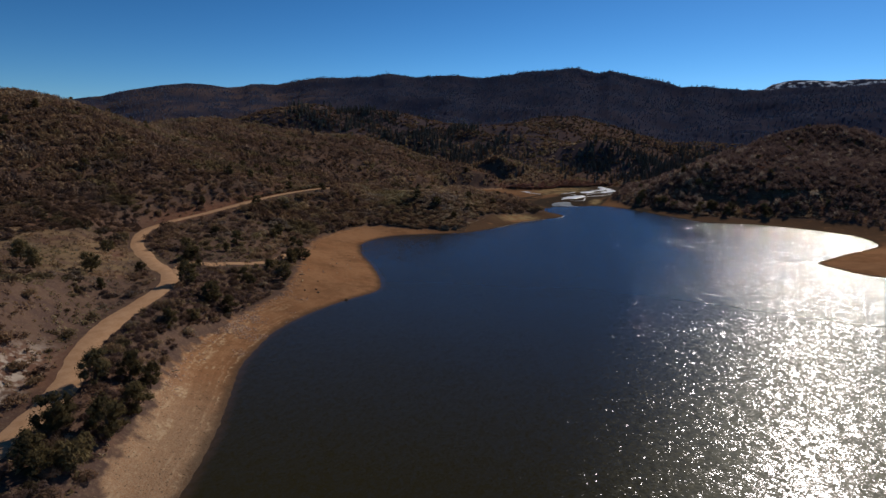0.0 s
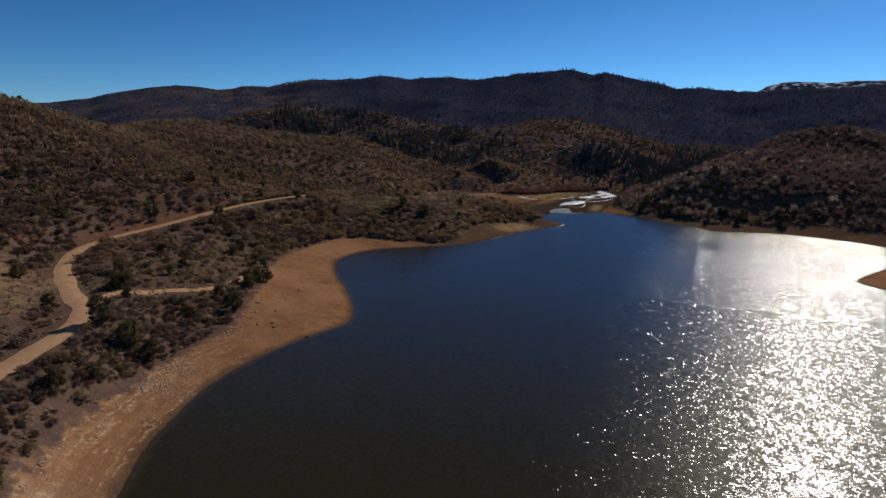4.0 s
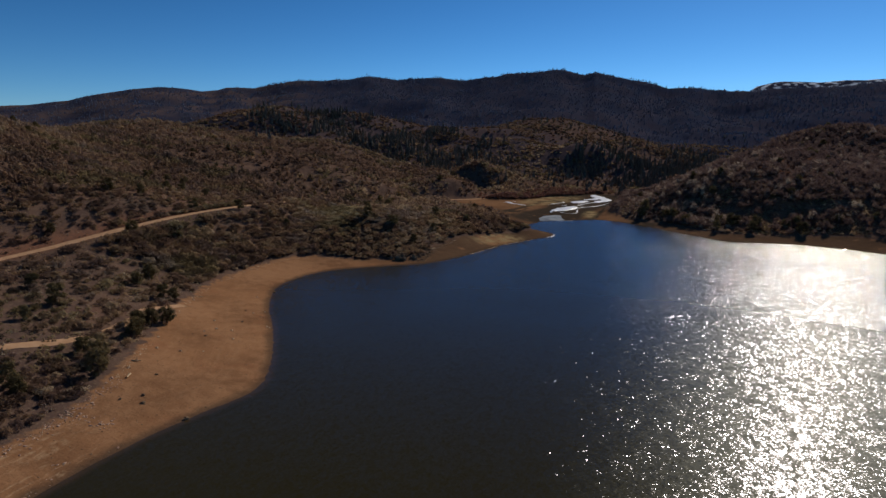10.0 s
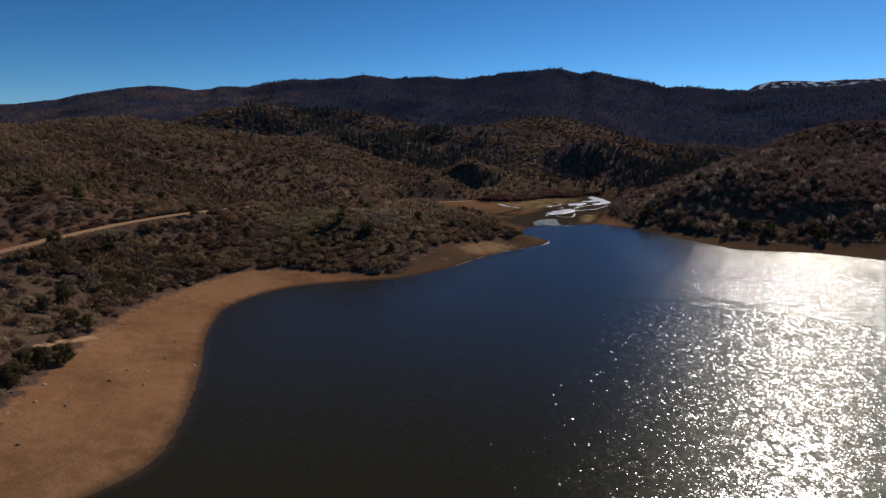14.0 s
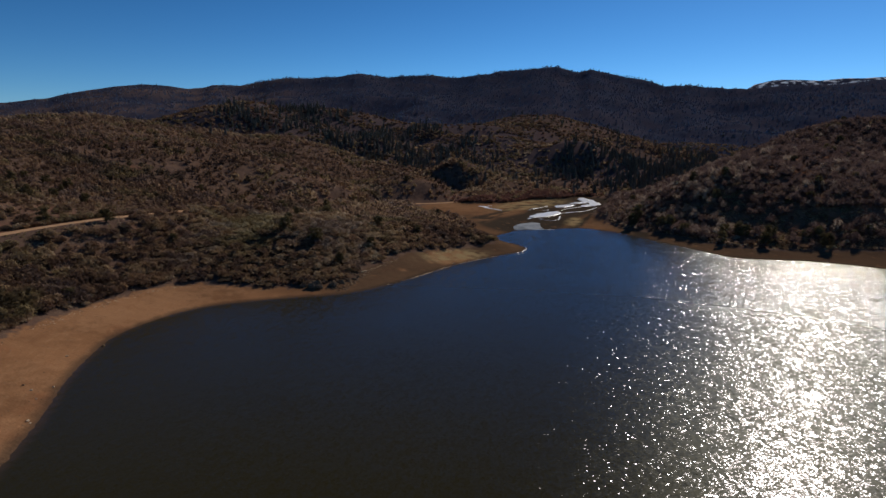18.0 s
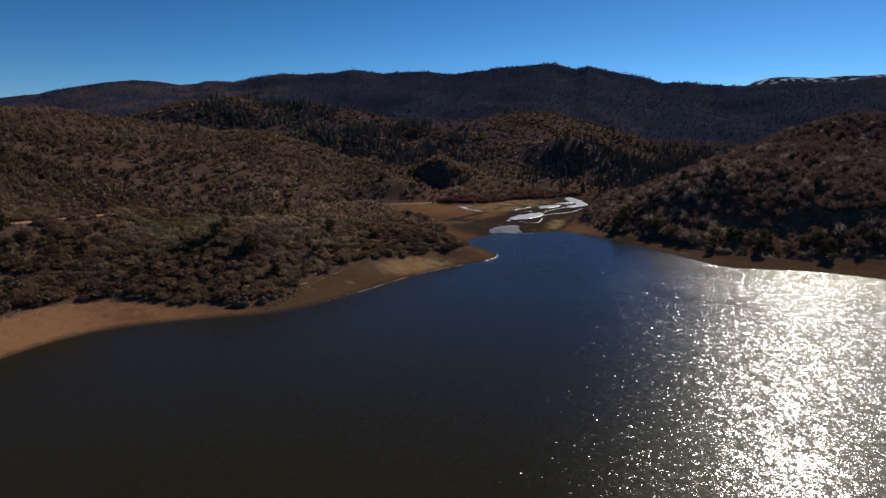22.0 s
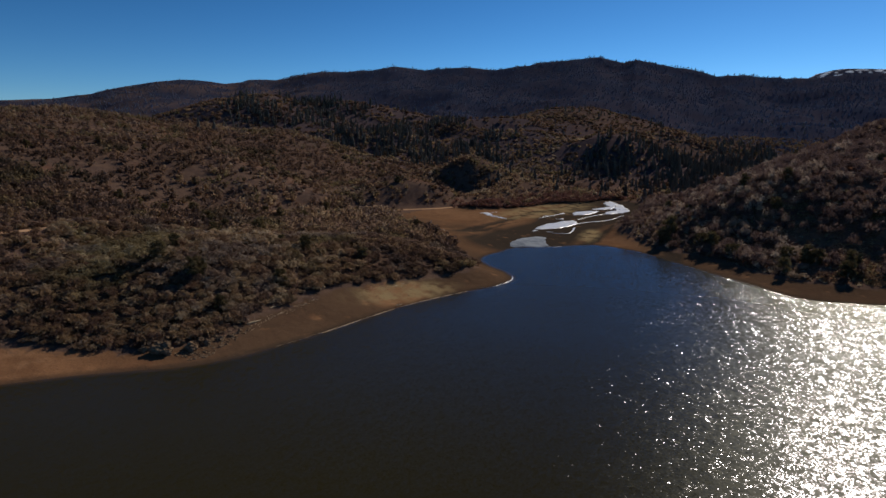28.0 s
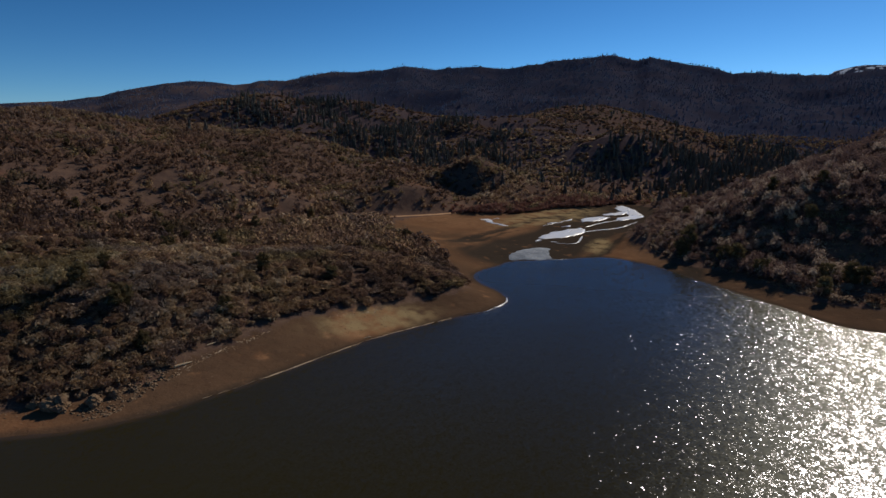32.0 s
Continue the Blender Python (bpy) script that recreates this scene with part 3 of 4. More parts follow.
def bush_shape(lobes, leaves, size, flat=0.75, make=spray, core=0.0):
    """A rounded shrub about two metres across, standing on the origin."""
    out = []
    for i in range(lobes):
        a, k = rng.random() * 6.28, (0.0 if lobes == 1 else 0.25 + 0.4 * rng.random())
        r = (0.95 if lobes == 1 else 0.5 + 0.22 * rng.random())
        out.append(make(np.array([k * math.cos(a), k * math.sin(a), 0.45 + 0.35 * rng.random() * (1 - k)]), r, leaves, size, core))
    v, f = joined(out)
    v[:, 2] = np.maximum(v[:, 2] * flat, -0.15)
    return v, f


def fir_shape(tiers, spread=0.22, size=7):
    """A narrow conifer of unit height: tiers of drooping boughs."""
    out = []
    for i in range(tiers):
        h = 0.12 + 0.86 * i / tiers
        r = spread * (1 - h) ** 0.8 + 0.015
        a = np.arange(size) * 6.283 / size + rng.random() * 6
        w = r * (0.7 + 0.6 * rng.random(size))
        ring = np.stack([np.cos(a) * w, np.sin(a) * w, np.full(size, h - 0.05) - 0.05 * rng.random(size)], 1)
        top = np.array([[0, 0, h + 1.5 * 0.86 / tiers]])
        out.append((np.vstack([ring, top]), np.array([(j, (j + 1) % size, size) for j in range(size)])))
    return joined(out)


def scatter(shapes, x, y, z, scale, tall, tone):
    """Many plants as one mesh: places, faces and the tone of each."""
    vs, fs, ts, n = [], [], [], 0
    pick = rng.integers(0, len(shapes), len(x))
    turn = rng.random(len(x)) * 6.283
    for k, (v, f) in enumerate(shapes):
        m = pick == k
        c, s = np.cos(turn[m])[:, None], np.sin(turn[m])[:, None]
        sx, sz = scale[m][:, None], (scale * tall)[m][:, None]
        p = np.stack([(v[:, 0] * c - v[:, 1] * s) * sx + x[m][:, None], (v[:, 0] * s + v[:, 1] * c) * sx + y[m][:, None], v[:, 2] * sz + z[m][:, None]], -1)
        vs.append(p.reshape(-1, 3))
        fs.append((f[None] + (np.arange(m.sum()) * len(v))[:, None, None] + n).reshape(-1, 3))
        ts.append(np.repeat(tone[m], len(v)))
        n += m.sum() * len(v)
    return np.vstack(vs), np.vstack(fs), {"tone": np.concatenate(ts)}


def in_sight(x, y):
    """The part of the basin that the lake looks on to."""
    return (x < 0.36 * y + 30) & (x > -1.75 * (y + 60) - 25)


def stuff(name, shapes, x, y, scale, tall, tone, material, label, category):
    z = land(x, y)[0] - 0.08 * scale
    v, f, a = scatter(shapes, x, y, z, scale, tall, tone)
    return tagged(new(name, mesh_from(name, v, f, material, a)), label, category, kind="stuff")


def sown(n, x0, x1, y0, y1, clear=2.5):
    x, y = x0 + (x1 - x0) * rng.random(n), y0 + (y1 - y0) * rng.random(n)
    k = in_sight(x, y)
    x, y = x[k], y[k]
    _, d, v, near = land(x, y)
    k = (v > 1.0 + 2.0 * rng.random(len(x))) & (near > clear + 1.2)
    return x[k], y[k], v[k], near[k]


# near and middle brush
def bare(x, y):
    """Where few bushes stand: the dry grass west of the road bend."""
    return smooth(1.0, 0.6, np.hypot((x + 148) / 34, (y - 104) / 40)) * 0.9 + smooth(1, 0.5, np.hypot((x + 108) / 22, (y - 62) / 30)) * 0.6


x, y, v, near = sown(46000, -520, 180, 20, 650)
for more in (sown(12000, -172, -55, 205, 460, 1.8), sown(7000, -30, 190, 385, 620), sown(16000, -340, -165, 60, 345, 1.8)):
    x, y, v, near = (np.r_[a, b] for a, b in zip((x, y, v, near), more))
keep = rng.random(len(x)) < 0.66 + 0.5 * smooth(-0.14, 0.08, grain(x, y, 22, 3, 31)) - 0.8 * bare(x, y) - 0.68 * smooth(15, 35, x) * smooth(46, 26, v) - 0.75 * smooth(12, 5, near) * (x < -164) * (y < 235)
keep &= near_line(x, y, TRACK)[0] > 3.0
keep &= ~((y > 395) & (near < 7.5) & (x > -190))
keep &= ~((y > 165) & (y < 268) & (near < 8.5) & (x > np.interp(y, [156, 172, 190, 214, 262, 330], [-168, -172, -170.5, -168, -163, -168])))
slope = smooth(-160, -176, x) * smooth(345, 300, y)
keep &= rng.random(len(x)) > 0.08 * slope
x, y = x[keep], y[keep]
tone = np.clip(0.38 + 0.2 * smooth(215, 255, y) * smooth(350, 320, y) * smooth(-150, -130, x) - 0.1 * smooth(-155, -180, x) + 1.0 * grain(x, y, 60, 3, 40) + 0.8 * (rng.random(len(x)) - 0.5), 0, 1)
scale = 1.0 + 2.1 * rng.random(len(x)) ** 1.5
flats = smooth(1.0, 0.7, np.hypot((x + 122) / 38, (y - 165) / 62))
flats = np.maximum(flats, 1.2 * smooth(190, 150, y) * smooth(-150, -130, x))
scale = scale * (1 - 0.4 * slope[keep]) * (1 - 0.25 * smooth(215, 270, y) * smooth(-40, -60, x))
scale = scale * (1 - 0.35 * flats) * (1 - 0.1 * (x > -20)) * (1 - 0.4 * smooth(12, -12, x) * (x > -45) * (y > 380))
tone = np.where(x > -20, np.where(rng.random(len(x)) > 0.06 + 0.26 * smooth(60, 30, x), tone * 0.58, 0.7 + 0.25 * tone), tone)
dist = np.hypot(x, y - np.clip(y, 0, 220))
close = dist < 195
NEAR_BUSH = [bush_shape(3 + k % 3, 56, 0.19, 0.85, spray, 0.4) for k in range(12)]
MID_BUSH = [bush_shape(1, 26, 0.34, 0.8, spray, 0.58) for _ in range(8)]
FAR_BUSH = [bush_shape(1, 8, 0.6, 0.75, spray, 0.85) for _ in range(5)]
stuff("brush", NEAR_BUSH, x[close], y[close], scale[close], 0.85 + 0.4 * rng.random(close.sum()), tone[close], M_BRUSH, "dense leafless grey-brown scrub oak and sagebrush", "brush")
# low thicket between the road and the beach
lx, ly, _, _ = sown(7000, -150, -45, 20, 150)
ok = (rng.random(len(lx)) < 0.35 + 0.65 * smooth(-0.1, 0.1, grain(lx, ly, 11, 2, 35))) & (near_line(lx, ly, TRACK)[0] > 3.5) & (rng.random(len(lx)) < smooth(150, 120, ly)) & (lx > np.interp(ly, [20, 60, 110, 122, 150, 172], [-60, -78, -108, -126, -160, -170]))
lx, ly = lx[ok], ly[ok]
stuff("low_thicket", NEAR_BUSH, lx, ly, 0.45 + 0.55 * rng.random(len(lx)), 1.0 + 0.4 * rng.random(len(lx)), np.clip(0.25 + 0.5 * rng.random(len(lx)), 0, 1), M_THICKET, "low leafless purple-brown thicket above the beach", "brush")
east = ~close & (x > -30)
EAST_BUSH = [bush_shape(3, 60, 0.15, 0.95, spray, 0.4) for _ in range(8)]
stuff("lakeside_brush", EAST_BUSH, x[east], y[east], scale[east] * 1.1, 1.1 + 0.7 * rng.random(east.sum()), tone[east], M_OAK, "bare grey-purple oak scrub on the hill across the water", "brush")
close = close | east
stuff("hill_brush", MID_BUSH, x[~close], y[~close], scale[~close] * 1.1, 1.0 + 0.5 * rng.random((~close).sum()), tone[~close], M_BRUSH, "grey-brown scrub covering the higher slopes", "brush")
x, y, v, near = sown(40000, -1100, 330, 600, 1500)
keep = rng.random(len(x)) < 0.3 + 0.7 * smooth(-0.1, 0.1, grain(x, y, 60, 3, 33))
x, y = x[keep], y[keep]
tone = np.clip(0.45 + 0.8 * grain(x, y, 110, 3, 44) + 0.45 * (rng.random(len(x)) - 0.5), 0, 1)
stuff("far_brush", FAR_BUSH, x, y, 1.8 + 2.0 * rng.random(len(x)), 0.8 + 0.25 * rng.random(len(x)), tone, M_BRUSH, "far scrub on the foothills", "brush")
# red-stemmed willows round the head of the delta
t = rng.random(1500)
x, y = np.interp(t, [0, 0.45, 0.7, 1], [-124, -93, -72, -48]) + 7 * rng.normal(size=1500), np.interp(t, [0, 0.45, 0.7, 1], [517, 552, 582, 612]) + 7 * rng.normal(size=1500)
_, _, v, near = land(x, y)
keep = (v > 0.5) & (near > 4)
x, y = x[keep], y[keep]
stuff("willow_thicket", NEAR_BUSH, x, y, 1.0 + 1.0 * rng.random(len(x)), 1.2 + 0.5 * rng.random(len(x)), np.clip(0.5 + 0.3 * rng.normal(size=len(x)), 0, 1), M_WILLOW, "leafless reddish willow thicket at the delta's edge", "willows")
# low sage and dry grass tufts
TUFT = [spray(np.array([0, 0, 0.15]), 0.55, 11, 0.4) for _ in range(6)]
x, y, v, near = sown(36000, -330, -40, 20, 350, 2.0)
keep = (v < 40) | (bare(x, y) > 0.1) | (rng.random(len(x)) < 0.5)
x, y = x[keep], y[keep]
stuff("sage_tufts", TUFT, x, y, 0.5 + 0.7 * rng.random(len(x)), 0.8 + 0.3 * rng.random(len(x)), np.clip(0.35 + 0.6 * rng.random(len(x)), 0, 1), M_BRUSH, "low sagebrush and dry grass tufts", "tufts")
x, y, v, near = sown(26000, -20, 150, 380, 520, 2.0)
keep = (v < 60) & (rng.random(len(x)) < 0.25 + 0.75 * smooth(-0.1, 0.1, grain(x, y, 8, 2, 37)))
x, y = x[keep], y[keep]
stuff("grass_tussocks", TUFT, x, y, 0.7 + 0.9 * rng.random(len(x)), 0.7 + 0.3 * rng.random(len(x)), np.clip(0.45 + 0.55 * rng.random(len(x)), 0, 1), M_BRUSH, "dry grass tussocks on the reddish slope across the water", "tufts")

# conifer woods
FIRS = [fir_shape(5, 0.2) for _ in range(5)]
x, y, v, near = sown(40000, -1000, 420, 560, 1700, 8)
belt = smooth(1, 0.6, np.hypot((x + 400) / 230, (y - 850) / 150)) + smooth(1, 0.6, np.hypot((x + 45) / 75, (y - 780) / 80)) + smooth(1, 0.6, np.hypot((x + 230) / 60, (y - 760) / 70)) + smooth(1, 0.5, np.hypot((x - 130) / 260, (y - 950) / 330))
keep = rng.random(len(x)) < smooth(0.0, 0.2, grain(x, y, 45, 3, 55) + 0.22 * belt - 0.05) * (0.1 + belt)
x, y = x[keep], y[keep]
stuff("conifer_woods", FIRS, x, y, 5 + 8 * rng.random(len(x)), np.ones(len(x)), rng.random(len(x)), M_PINE, "dark conifer woods on the foothills", "woods")
# mountain trees, wearing the haze-tinted needle colours
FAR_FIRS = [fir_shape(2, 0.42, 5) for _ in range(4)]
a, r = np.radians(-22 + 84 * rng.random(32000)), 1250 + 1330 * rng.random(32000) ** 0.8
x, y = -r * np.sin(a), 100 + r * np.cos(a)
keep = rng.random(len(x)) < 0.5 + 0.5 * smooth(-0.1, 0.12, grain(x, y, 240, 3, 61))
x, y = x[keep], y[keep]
stuff("mountain_woods", FAR_FIRS, x, y, 3 + 4.5 * rng.random(len(x)) ** 1.5, np.ones(len(x)), rng.random(len(x)), M_HAZY_WOODS, "far dark forest on the mountain front, tinted blue with painted haze", "woods")


# ---- single things ----
def empty(name, label, category, group=""):
    return tagged(new(name), label, category, group)


def piece(name, v, f, material, parent, label="", smooth_faces=False):
    ob = new(name, mesh_from(name, v, f, material, None, smooth_faces))
    ob.parent = parent
    return tagged(ob, label) if label else ob


def stem(points, radii, sides=6):
    """A tapered, bent stem through points."""
    vs, fs = [], []
    for i, (p, r) in enumerate(zip(points, radii)):
        a = np.arange(sides) * 6.283 / sides
        vs.append(np.stack([p[0] + r * np.cos(a), p[1] + r * np.sin(a), np.full(sides, p[2])], 1))
        if i:
            for j in range(sides):
                k = (j + 1) % sides
                fs += [((i - 1) * sides + j, (i - 1) * sides + k, i * sides + k), ((i - 1) * sides + j, i * sides + k, i * sides + j)]
    return np.vstack(vs), np.array(fs)


def juniper(k):
    """A juniper with a crown about two metres in radius and four high."""
    tree = empty("juniper_tree", "dark olive-green juniper tree with a dense rounded crown", "tree", "junipers by the lake")
    rise = [(0, 0, -0.4), (0.08, 0.05, 0.5), (-0.05, 0.1, 1.3), (0.1, 0, 2.4)]
    piece("trunk", *stem(rise, [0.26, 0.2, 0.15, 0.06]), M_BARK, tree)
    for i in range(4):
        a = i * 1.57 + k
        pts = [(0, 0, 0.6 + 0.25 * i), (0.6 * math.cos(a), 0.6 * math.sin(a), 1.1 + 0.25 * i), (1.2 * math.cos(a), 1.2 * math.sin(a), 1.5 + 0.3 * i)]
        piece("limb", *stem(pts, [0.1, 0.07, 0.03], 5), M_BARK, tree)
    out = []
    for i in range(30):
        h = 0.4 + 3.1 * rng.random()
        w = 1.5 * math.sqrt(max(0.05, 1 - ((h - 1.4) / 2.5) ** 2))
        a, q = rng.random() * 6.28, w * (0.35 + 0.65 * rng.random())
        out.append(spray(np.array([q * math.cos(a), q * math.sin(a), h]), 0.45 + 0.35 * rng.random(), 80, 0.15, 0.62))
    piece("crown", *joined(out), M_JUNIPER, tree)
    return tree


def scrub(k):
    """A single leafless bush, many-stemmed."""
    bush = empty("scrub_oak_bush", "leafless grey-brown scrub oak bush", "bush", "scrub bushes above the beach")
    for i in range(3):
        a = i * 2.1 + k
        piece("stem", *stem([(0.05 * i, 0, -0.3), (0.25 * math.cos(a), 0.25 * math.sin(a), 0.5), (0.6 * math.cos(a), 0.6 * math.sin(a), 1.1)], [0.06, 0.045, 0.015], 4), M_BARK, bush)
    piece("crown", *bush_shape(6, 80, 0.2), M_SHRUB, bush)
    return bush


def fir(k):
    """A narrow conifer of unit height."""
    tree = empty("fir_tree", "tall narrow dark green conifer at the foot of the hills", "tree", "conifers at the lake head")
    piece("trunk", *stem([(0, 0, -0.03), (0, 0, 0.4), (0, 0, 0.9)], [0.022, 0.016, 0.004], 6), M_BARK, tree)
    piece("crown", *fir_shape(11, 0.2, 9), M_FIR, tree)
    return tree


def plant(models, places, lift=0.0):
    """Sets copies of the models at x, y with a size; the models themselves take the first places."""
    xs, ys = np.array([p[0] for p in places]), np.array([p[1] for p in places])
    zs = land(xs, ys)[0]
    for i, ((px, py, s), z) in enumerate(zip(places, zs)):
        m = pose(px, py, z + lift, 0, 0, rng.random() * 360)
        if i < len(models):
            models[i].matrix_world = m
            models[i].scale = (s, s, s)
        else:
            c = copy_thing(models[i % len(models)], m)
            c.scale = (s, s, s * (0.85 + 0.3 * rng.random()))


def chosen(n, x0, x1, y0, y1, lo, hi, test=None, clear=2.5):
    x, y, v, near = sown(n * 12, x0, x1, y0, y1, clear)
    k = np.ones(len(x), bool) if test is None else test(x, y, v)
    x, y = x[k][:n], y[k][:n]
    return [(a, b, lo + (hi - lo) * rng.random()) for a, b in zip(x, y)]


JUNIPERS = [(-72.5, 60, 1.25), (-65.5, 48.5, 1.3), (-61, 52.5, 1.35), (-60, 41.5, 1.2), (-64, 60, 1.1), (-71, 65, 1.0), (-58.5, 45.5, 1.2), (-102, 110, 1.3),
            (-93.5, 108.5, 1.3), (-90, 110.5, 1.0), (-121, 112.6, 0.8), (-126, 102, 1.25), (-143, 96, 1.2), (-134, 93, 1.1), (-122, 133, 0.9), (-97.5, 144, 1.0),
            (-110, 173, 1.0), (-107, 149, 0.8), (-101, 132, 0.85), (-131, 162, 1.1), (-86, 88, 0.9), (-87.5, 96, 0.8), (-69, 67, 0.9), (-122.5, 131, 1.1),
            (-144, 166, 0.9), (-111.3, 166, 1.0), (-101, 147, 1.0), (-134, 142, 0.9), (-137, 194, 0.9)]
MORE = [(-124.5, 186.5, 0.9), (-135, 188, 0.9), (-137.5, 230, 0.9), (-110.5, 169, 0.9), (-107.5, 161.5, 1.0), (-158, 260, 1.0), (-193, 231, 1.2), (-108, 298, 1.3),
        (-120, 298, 1.1), (-96.5, 294, 0.9), (-94.5, 313, 0.9), (-159, 353, 1.3), (-141, 338, 1.1), (-135, 352, 1.3), (-166.5, 438, 1.1), (-89, 345, 0.9), (-183.5, 370, 1.2)]
models = [juniper(k) for k in range(5)]
plant(models, [(a, b, c * 1.2) for a, b, c in JUNIPERS + MORE] + chosen(90, -330, -90, 60, 520, 0.7, 1.2) + chosen(60, -20, 180, 395, 640, 0.8, 1.5, lambda x, y, v: v > 4) + chosen(16, -8, 120, 392, 460, 1.2, 2.0, lambda x, y, v: v < 16))
plant([scrub(k) for k in range(6)], chosen(260, -140, -45, 35, 345, 0.75, 1.4, lambda x, y, v: (v < 11) & (x > -140)))
plant([fir(k) for k in range(4)], chosen(75, -140, 60, 590, 780, 6, 12, None, 6))


def stone_shape():
    v = ICO * (0.75 + 0.5 * rng.random((12, 1))) * np.array([1.0, 0.8, 0.55])
    return v, ICO_F


def boulder(x, y, r, label, tall=0.7, material=None):
    """A rough block of rock, half sunk."""
    bm = bmesh.new()
    bmesh.ops.create_icosphere(bm, subdivisions=4 if r > 1 else 3, radius=1.0)
    for q in bm.verts:
        p = q.co * 1.3 + Vector((x, y, 0))
        q.co *= 0.8 + 0.45 * noise.noise(p) + 0.2 * noise.noise(p * 3) - 0.16 * abs(noise.noise(p * 6)) + 0.06 * noise.noise(p * 14)
        q.co.z *= tall
    me = bpy.data.meshes.new("boulder")
    bm.to_mesh(me)
    bm.free()
    me.materials.append(material or M_ROCK)
    ob = tagged(new("boulder", me), label, "boulder", "boulders on the beach")
    ob.matrix_world = pose(x, y, float(land(x, y)[0]) + 0.12 * r, 0, 0, x * 40 % 360)
    ob.scale = (r, r * 0.8, r)


for bx, by, br in ((-94.3, 275.8, 3.1), (-90.8, 279.6, 2.2), (-89.6, 282.6, 1.5), (-88.8, 285.4, 1.2), (-88.2, 288.0, 1.0), (-98.2, 274.5, 1.7), (-88, 290.8, 0.8), (-94.2, 279.8, 1.6), (-91.6, 283, 1.2), (-90.2, 286, 0.9)):
    boulder(bx, by, br * 0.85, "large pale brown weathered boulder at the top of the beach", 0.75, M_BOULDER)
x, y = -93 + 7 * rng.random(420), 276 + 17 * rng.random(420)
x = x - (y - 284) * 0.1
keep = land(x, y)[1] > 2.5
x, y = x[keep], y[keep]
stuff("boulder_rubble", [stone_shape() for _ in range(6)], x, y, 0.15 + 0.35 * rng.random(len(x)) ** 2, 0.8 + 0.5 * rng.random(len(x)), rng.random(len(x)), M_BOULDER, "broken rock below the boulders", "stones")
for bx, by, br in ((-111.2, 216.5, 0.5), (-74.3, 140.5, 0.55), (-109.4, 216.4, 0.35), (-99, 186, 0.35), (-98, 172, 0.4), (-90, 150, 0.35), (-88, 140, 0.4), (-84, 141, 0.5), (-86, 143, 0.45), (-105, 195, 0.3)):
    boulder(bx, by, br, "small dark rock lying on the sand")

for i in range(16):
    boulder(-112 + 22 * rng.random(), 158 + 55 * rng.random(), 0.22 + 0.2 * rng.random(), "small pale stone lying on the sand", 0.6, M_PALE)

# gravel and driftwood along the old water lines
x, y = -140 + 110 * rng.random(60000), 30 + 320 * rng.random(60000)
_, d, v, _ = land(x, y)
keep = (v < 0.5) & (d > 0.3) & (rng.random(len(x)) < 0.08 + 0.75 * smooth(100, 60, y) + 0.5 * smooth(-3, -0.5, v) + 0.4 * smooth(0.06, 0.2, grain(x, y, 9, 2, 71)))
x, y = x[keep][:9000], y[keep][:9000]
stuff("stones", [stone_shape() for _ in range(4)], x, y, 0.06 + 0.12 * rng.random(len(x)) ** 2, np.ones(len(x)), rng.random(len(x)), M_ROCK, "loose pale stones strewn over the beach", "stones")


x, y = -100 + 50 * rng.random(30000), 70 + 75 * rng.random(30000)
_, d, v, _ = land(x, y)
keep = (v < 0.3) & (d > 0.5) & (rng.random(len(x)) < 0.9 * smooth(0.02, 0.2, grain(x, y, 7, 2, 73)) * smooth(142, 118, y) * smooth(80, 95, y) + 0.35 * smooth(-3.5, -0.5, v))
x, y = x[keep][:2600], y[keep][:2600]
stuff("rubble", [stone_shape() for _ in range(6)], x, y, 0.1 + 0.24 * rng.random(len(x)) ** 2, 0.7 + 0.5 * rng.random(len(x)), rng.random(len(x)), M_RUBBLE, "pinkish rubble strewn over the upper beach", "stones")


def log(x, y, length, r, turn):
    ob = tagged(new("driftwood_log", None), "bleached driftwood log lying on the beach", "log", "driftwood")
    pts = [(0.05 * math.sin(3 * t), 0.04 * math.cos(4 * t), length * (t - 0.5)) for t in np.linspace(0, 1, 6)]
    v, f = stem(pts, [r, r * 1.1, r, r * 0.9, r * 0.75, r * 0.5], 8)
    piece("trunk", v[:, [2, 1, 0]], f[:, ::-1], M_DRIFT, ob, "", True)
    v, f = stem([(0, 0, 0), (0.15, 0.1, 0.4), (0.2, 0.25, 0.8)], [r * 0.4, r * 0.3, r * 0.12], 5)
    piece("branch_stub", v, f, M_DRIFT, ob)
    ob.matrix_world = pose(x, y, float(land(x, y)[0]) + r * 0.8, 0, 0, turn)


for lx, ly, ll, lr, lt in ((-88.3, 295.8, 3.4, 0.22, 75), (-89.5, 304, 2.2, 0.14, 85), (-73.5, 76, 2.4, 0.13, 55), (-83, 92, 2.0, 0.12, 60), (-97, 152, 1.8, 0.12, 30), (-93.5, 147, 2.2, 0.14, 120), (-68, 329, 2.0, 0.12, 65), (-121, 196, 1.8, 0.1, 60)):
    log(lx, ly, ll, lr, lt)
strand = VEG[(VEG[:, 0] < -55) & (VEG[:, 1] > 40) & (VEG[:, 1] < 345)]
t = rng.random(4200) * (len(strand) - 1.001)
i = t.astype(int)
p = strand[i] + (strand[i + 1] - strand[i]) * (t - i)[:, None]
p[:, 0] += 1.1 + 0.5 * rng.normal(size=len(p))
p[:, 1] += 0.4 * rng.normal(size=len(p))
keep = (grain(p[:, 0], p[:, 1], 14, 2, 77) > -0.08) & ((p[:, 1] < 262) | (p[:, 1] > 292))
p = p[keep]
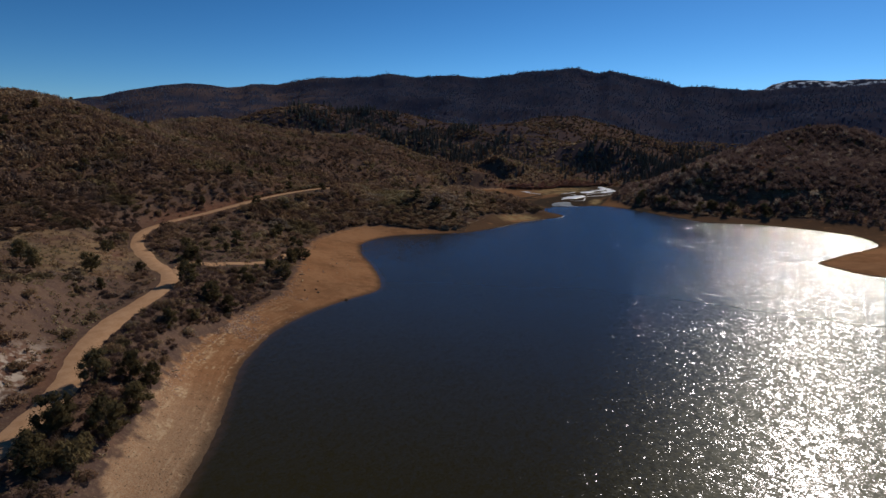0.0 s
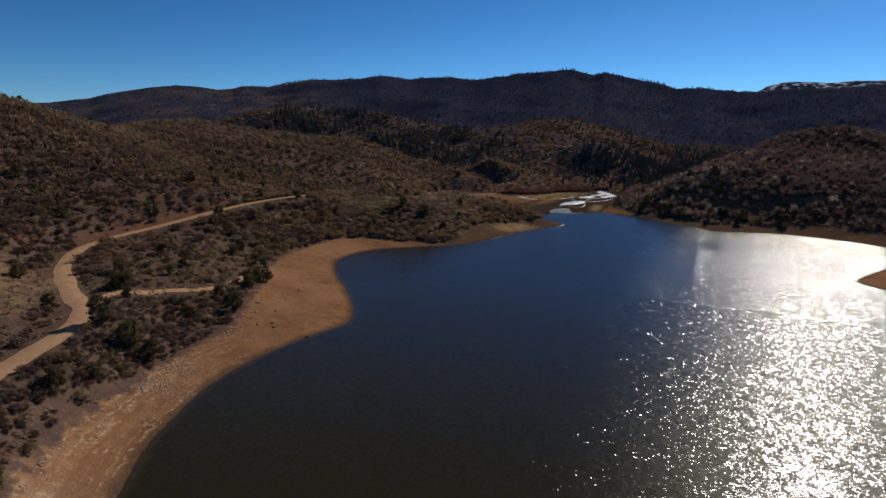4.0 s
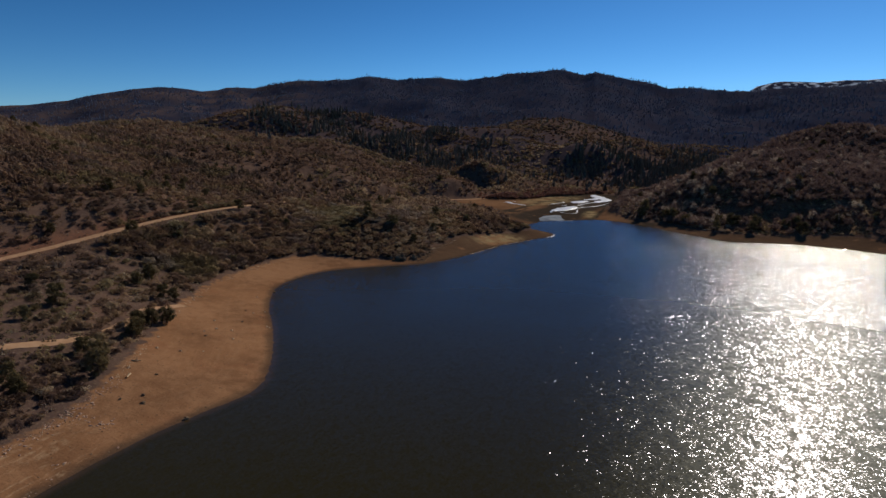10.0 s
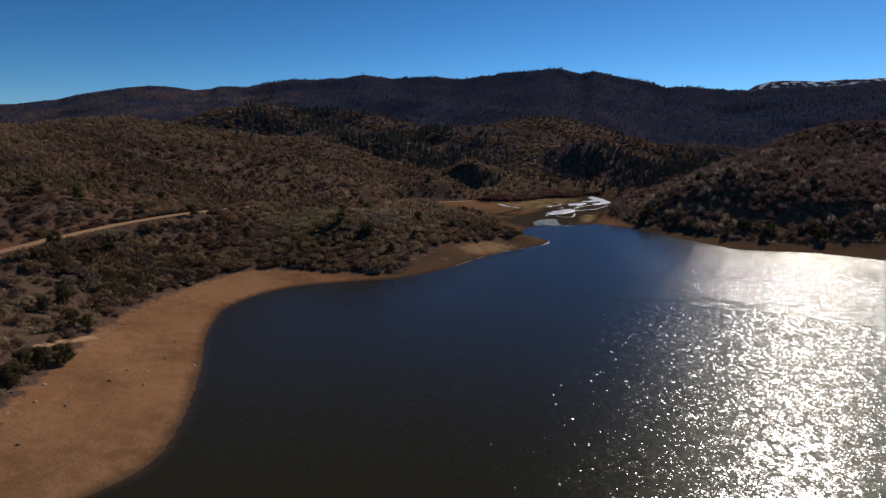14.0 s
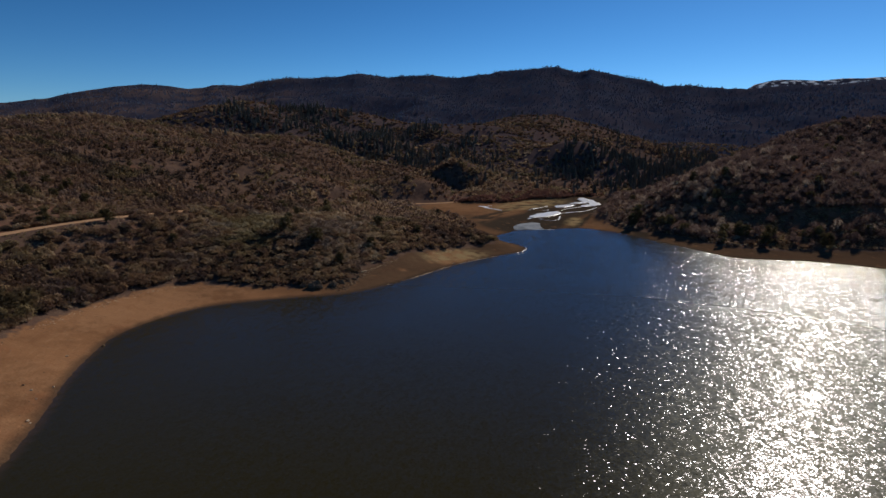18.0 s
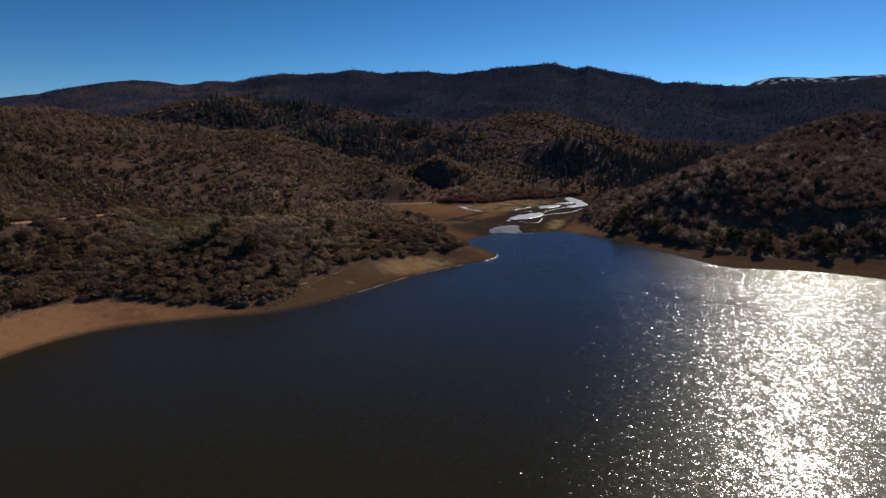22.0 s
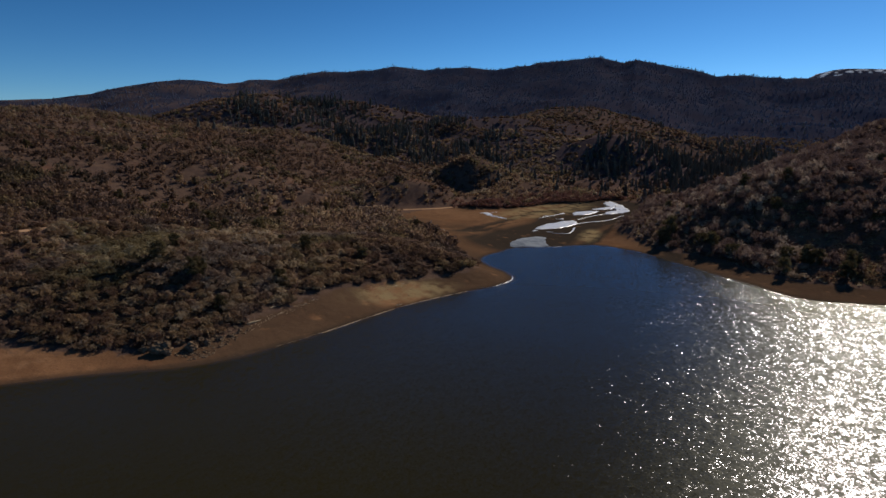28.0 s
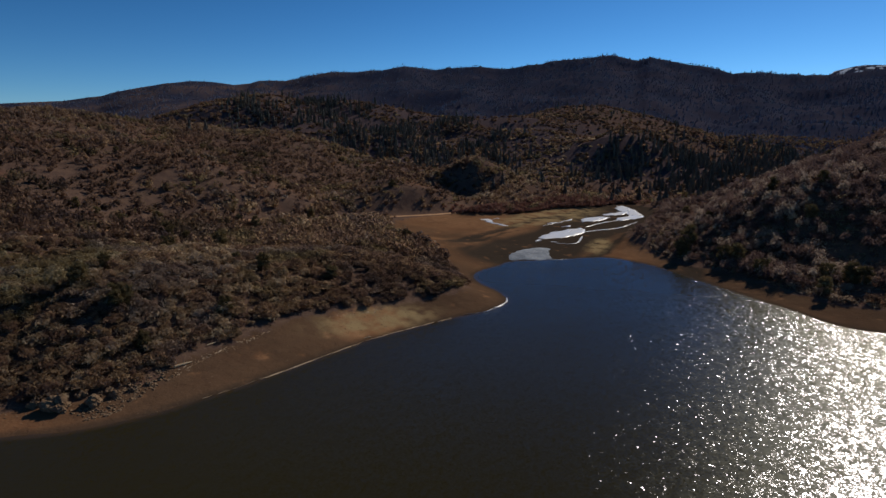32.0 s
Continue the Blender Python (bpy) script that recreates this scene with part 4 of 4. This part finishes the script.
stick = stem([(0, 0, 0.02), (0.5, 0.1, 0.06), (1.1, -0.05, 0.03)], [0.1, 0.09, 0.03], 4)
stick2 = (stick[0] * np.array([1, 1, 1.4]) + np.array([0, 0, 0.05]), stick[1])
stuff("driftwood_line", [stick, stick2, stone_shape()], p[:, 0], p[:, 1], 0.08 + 0.17 * rng.random(len(p)) ** 2, np.ones(len(p)), rng.random(len(p)), M_PALE, "line of bleached driftwood and stones at the old high water mark", "driftwood")


def sheet(name, outline, material, label, lift=0.1):
    """A thin uneven sheet of ice or snow lying on the flat."""
    o = np.array(outline, float)
    o = spline(o.mean(0) + (o - o.mean(0)) * 0.85, 7)
    o = o + 5.0 * np.stack([grain(o[:, 0], o[:, 1], 4, 3, 81), grain(o[:, 0], o[:, 1], 4, 3, 82)], 1)
    c = o.mean(0)
    ks = [1.0, 0.97, 0.75, 0.5, 0.25]
    rings = [c + (o - c) * k for k in ks]
    n = len(o)
    xy = np.vstack(rings + [c[None]])
    z = land(xy[:, 0], xy[:, 1])[0]
    z = np.maximum(z, 0.0) + np.r_[np.full(n, -0.1), np.full(n * 4, lift), lift] + np.r_[np.zeros(n), 0.08 * grain(xy[n:, 0], xy[n:, 1], 3, 2, 84)]
    f = []
    for k in range(4):
        for j in range(n):
            a, b = k * n + j, k * n + (j + 1) % n
            f += [(a, b, b + n), (a, b + n, a + n)]
    f += [(4 * n + j, 4 * n + (j + 1) % n, 5 * n) for j in range(n)]
    area = np.sum(o[:, 0] * np.roll(o[:, 1], -1) - np.roll(o[:, 0], -1) * o[:, 1])
    f = np.array(f) if area > 0 else np.array(f)[:, ::-1]
    return tagged(new(name, mesh_from(name, np.c_[xy, z], f, material, None, True)), label, "ice", "ice on the delta")


ICE = "white snow-covered ice sheet on the muddy delta"
sheet("ice_sheet", [(-68, 464), (-64, 486), (-58, 499), (-52, 503), (-49.5, 488), (-54, 473), (-60, 466)], M_ICE, ICE)
sheet("ice_sheet", [(-55, 596), (-49, 606), (-42, 590), (-34, 570), (-31, 552), (-32, 538), (-36, 540), (-38, 556), (-44, 570), (-50, 584)], M_ICE, ICE)
sheet("ice_sheet", [(-59, 519), (-60, 538), (-53, 550), (-48.5, 547), (-49, 533), (-53, 524)], M_ICE, ICE)
sheet("ice_sheet", [(-52, 552), (-52, 560), (-44, 576), (-41, 572), (-43, 560), (-47, 553)], M_ICE, ICE)
sheet("ice_sheet", [(-45, 534), (-45, 541), (-37, 556), (-33, 553), (-36, 542), (-41, 534)], M_ICE, ICE)
sheet("snow_patch", [(-110, 508), (-106, 505), (-100, 497), (-94, 492), (-88, 489.5), (-88, 491.5), (-95, 496), (-101, 503), (-107, 512)], M_ICE, "curved white strip of old snow on the sandy delta")
for cx, cy, ra, rb in ((-62, 503, 0.8, 4), (-66, 524, 0.8, 5), (-103, 513, 1.1, 2.5), (-70, 512, 0.6, 5), (-66, 461, 1.0, 1.5), (-58, 461, 0.7, 1.2)):
    a = np.arange(9) * 0.698
    sheet("ice_sheet", [(cx + ra * math.cos(t) + 0.35 * rb * math.sin(t), cy + rb * math.sin(t)) for t in a], M_ICE, "small white patch of ice on the muddy delta")
sheet("pond_ice", [(-67, 424), (-68, 432), (-66, 441), (-62, 449), (-57, 453), (-54, 446), (-52, 437), (-54, 432.5), (-60, 427)], M_POND, "thin grey-blue ice over the shallow inlet", 0.06)
for line, wide in (([(-56, 431.5), (-46, 438), (-36, 444.6), (-27, 444.5)], 0.5), ([(-55, 354.5), (-51, 360.8), (-49, 370), (-50.5, 376)], 0.2), ([(-56, 459), (-49, 464), (-49.5, 478)], 0.6), ([(-54, 482), (-47, 497), (-38, 510), (-32, 530)], 0.6), ([(-53, 505), (-47, 526), (-36, 545)], 0.7), ([(-73, 499), (-69, 513), (-65, 530)], 0.35)):
    rim = ribbon("waterline_ice", open_spline([(a, b, 0) for a, b in line], 6), wide, 0.1, M_ICE, 5, 2)
    tagged(rim, "thin white rim of ice and foam along the waterline", "ice", "ice rims")
foam = ribbon("waterline_silt", open_spline([(a, b, 0) for a, b in SHORE[::3] if a < -50 and 285 < b < 357], 6), 0.1, 0.05, M_PALE, 5, 2)
tagged(foam, "thin pale line of dried silt along the waterline", "silt", "shore lines")
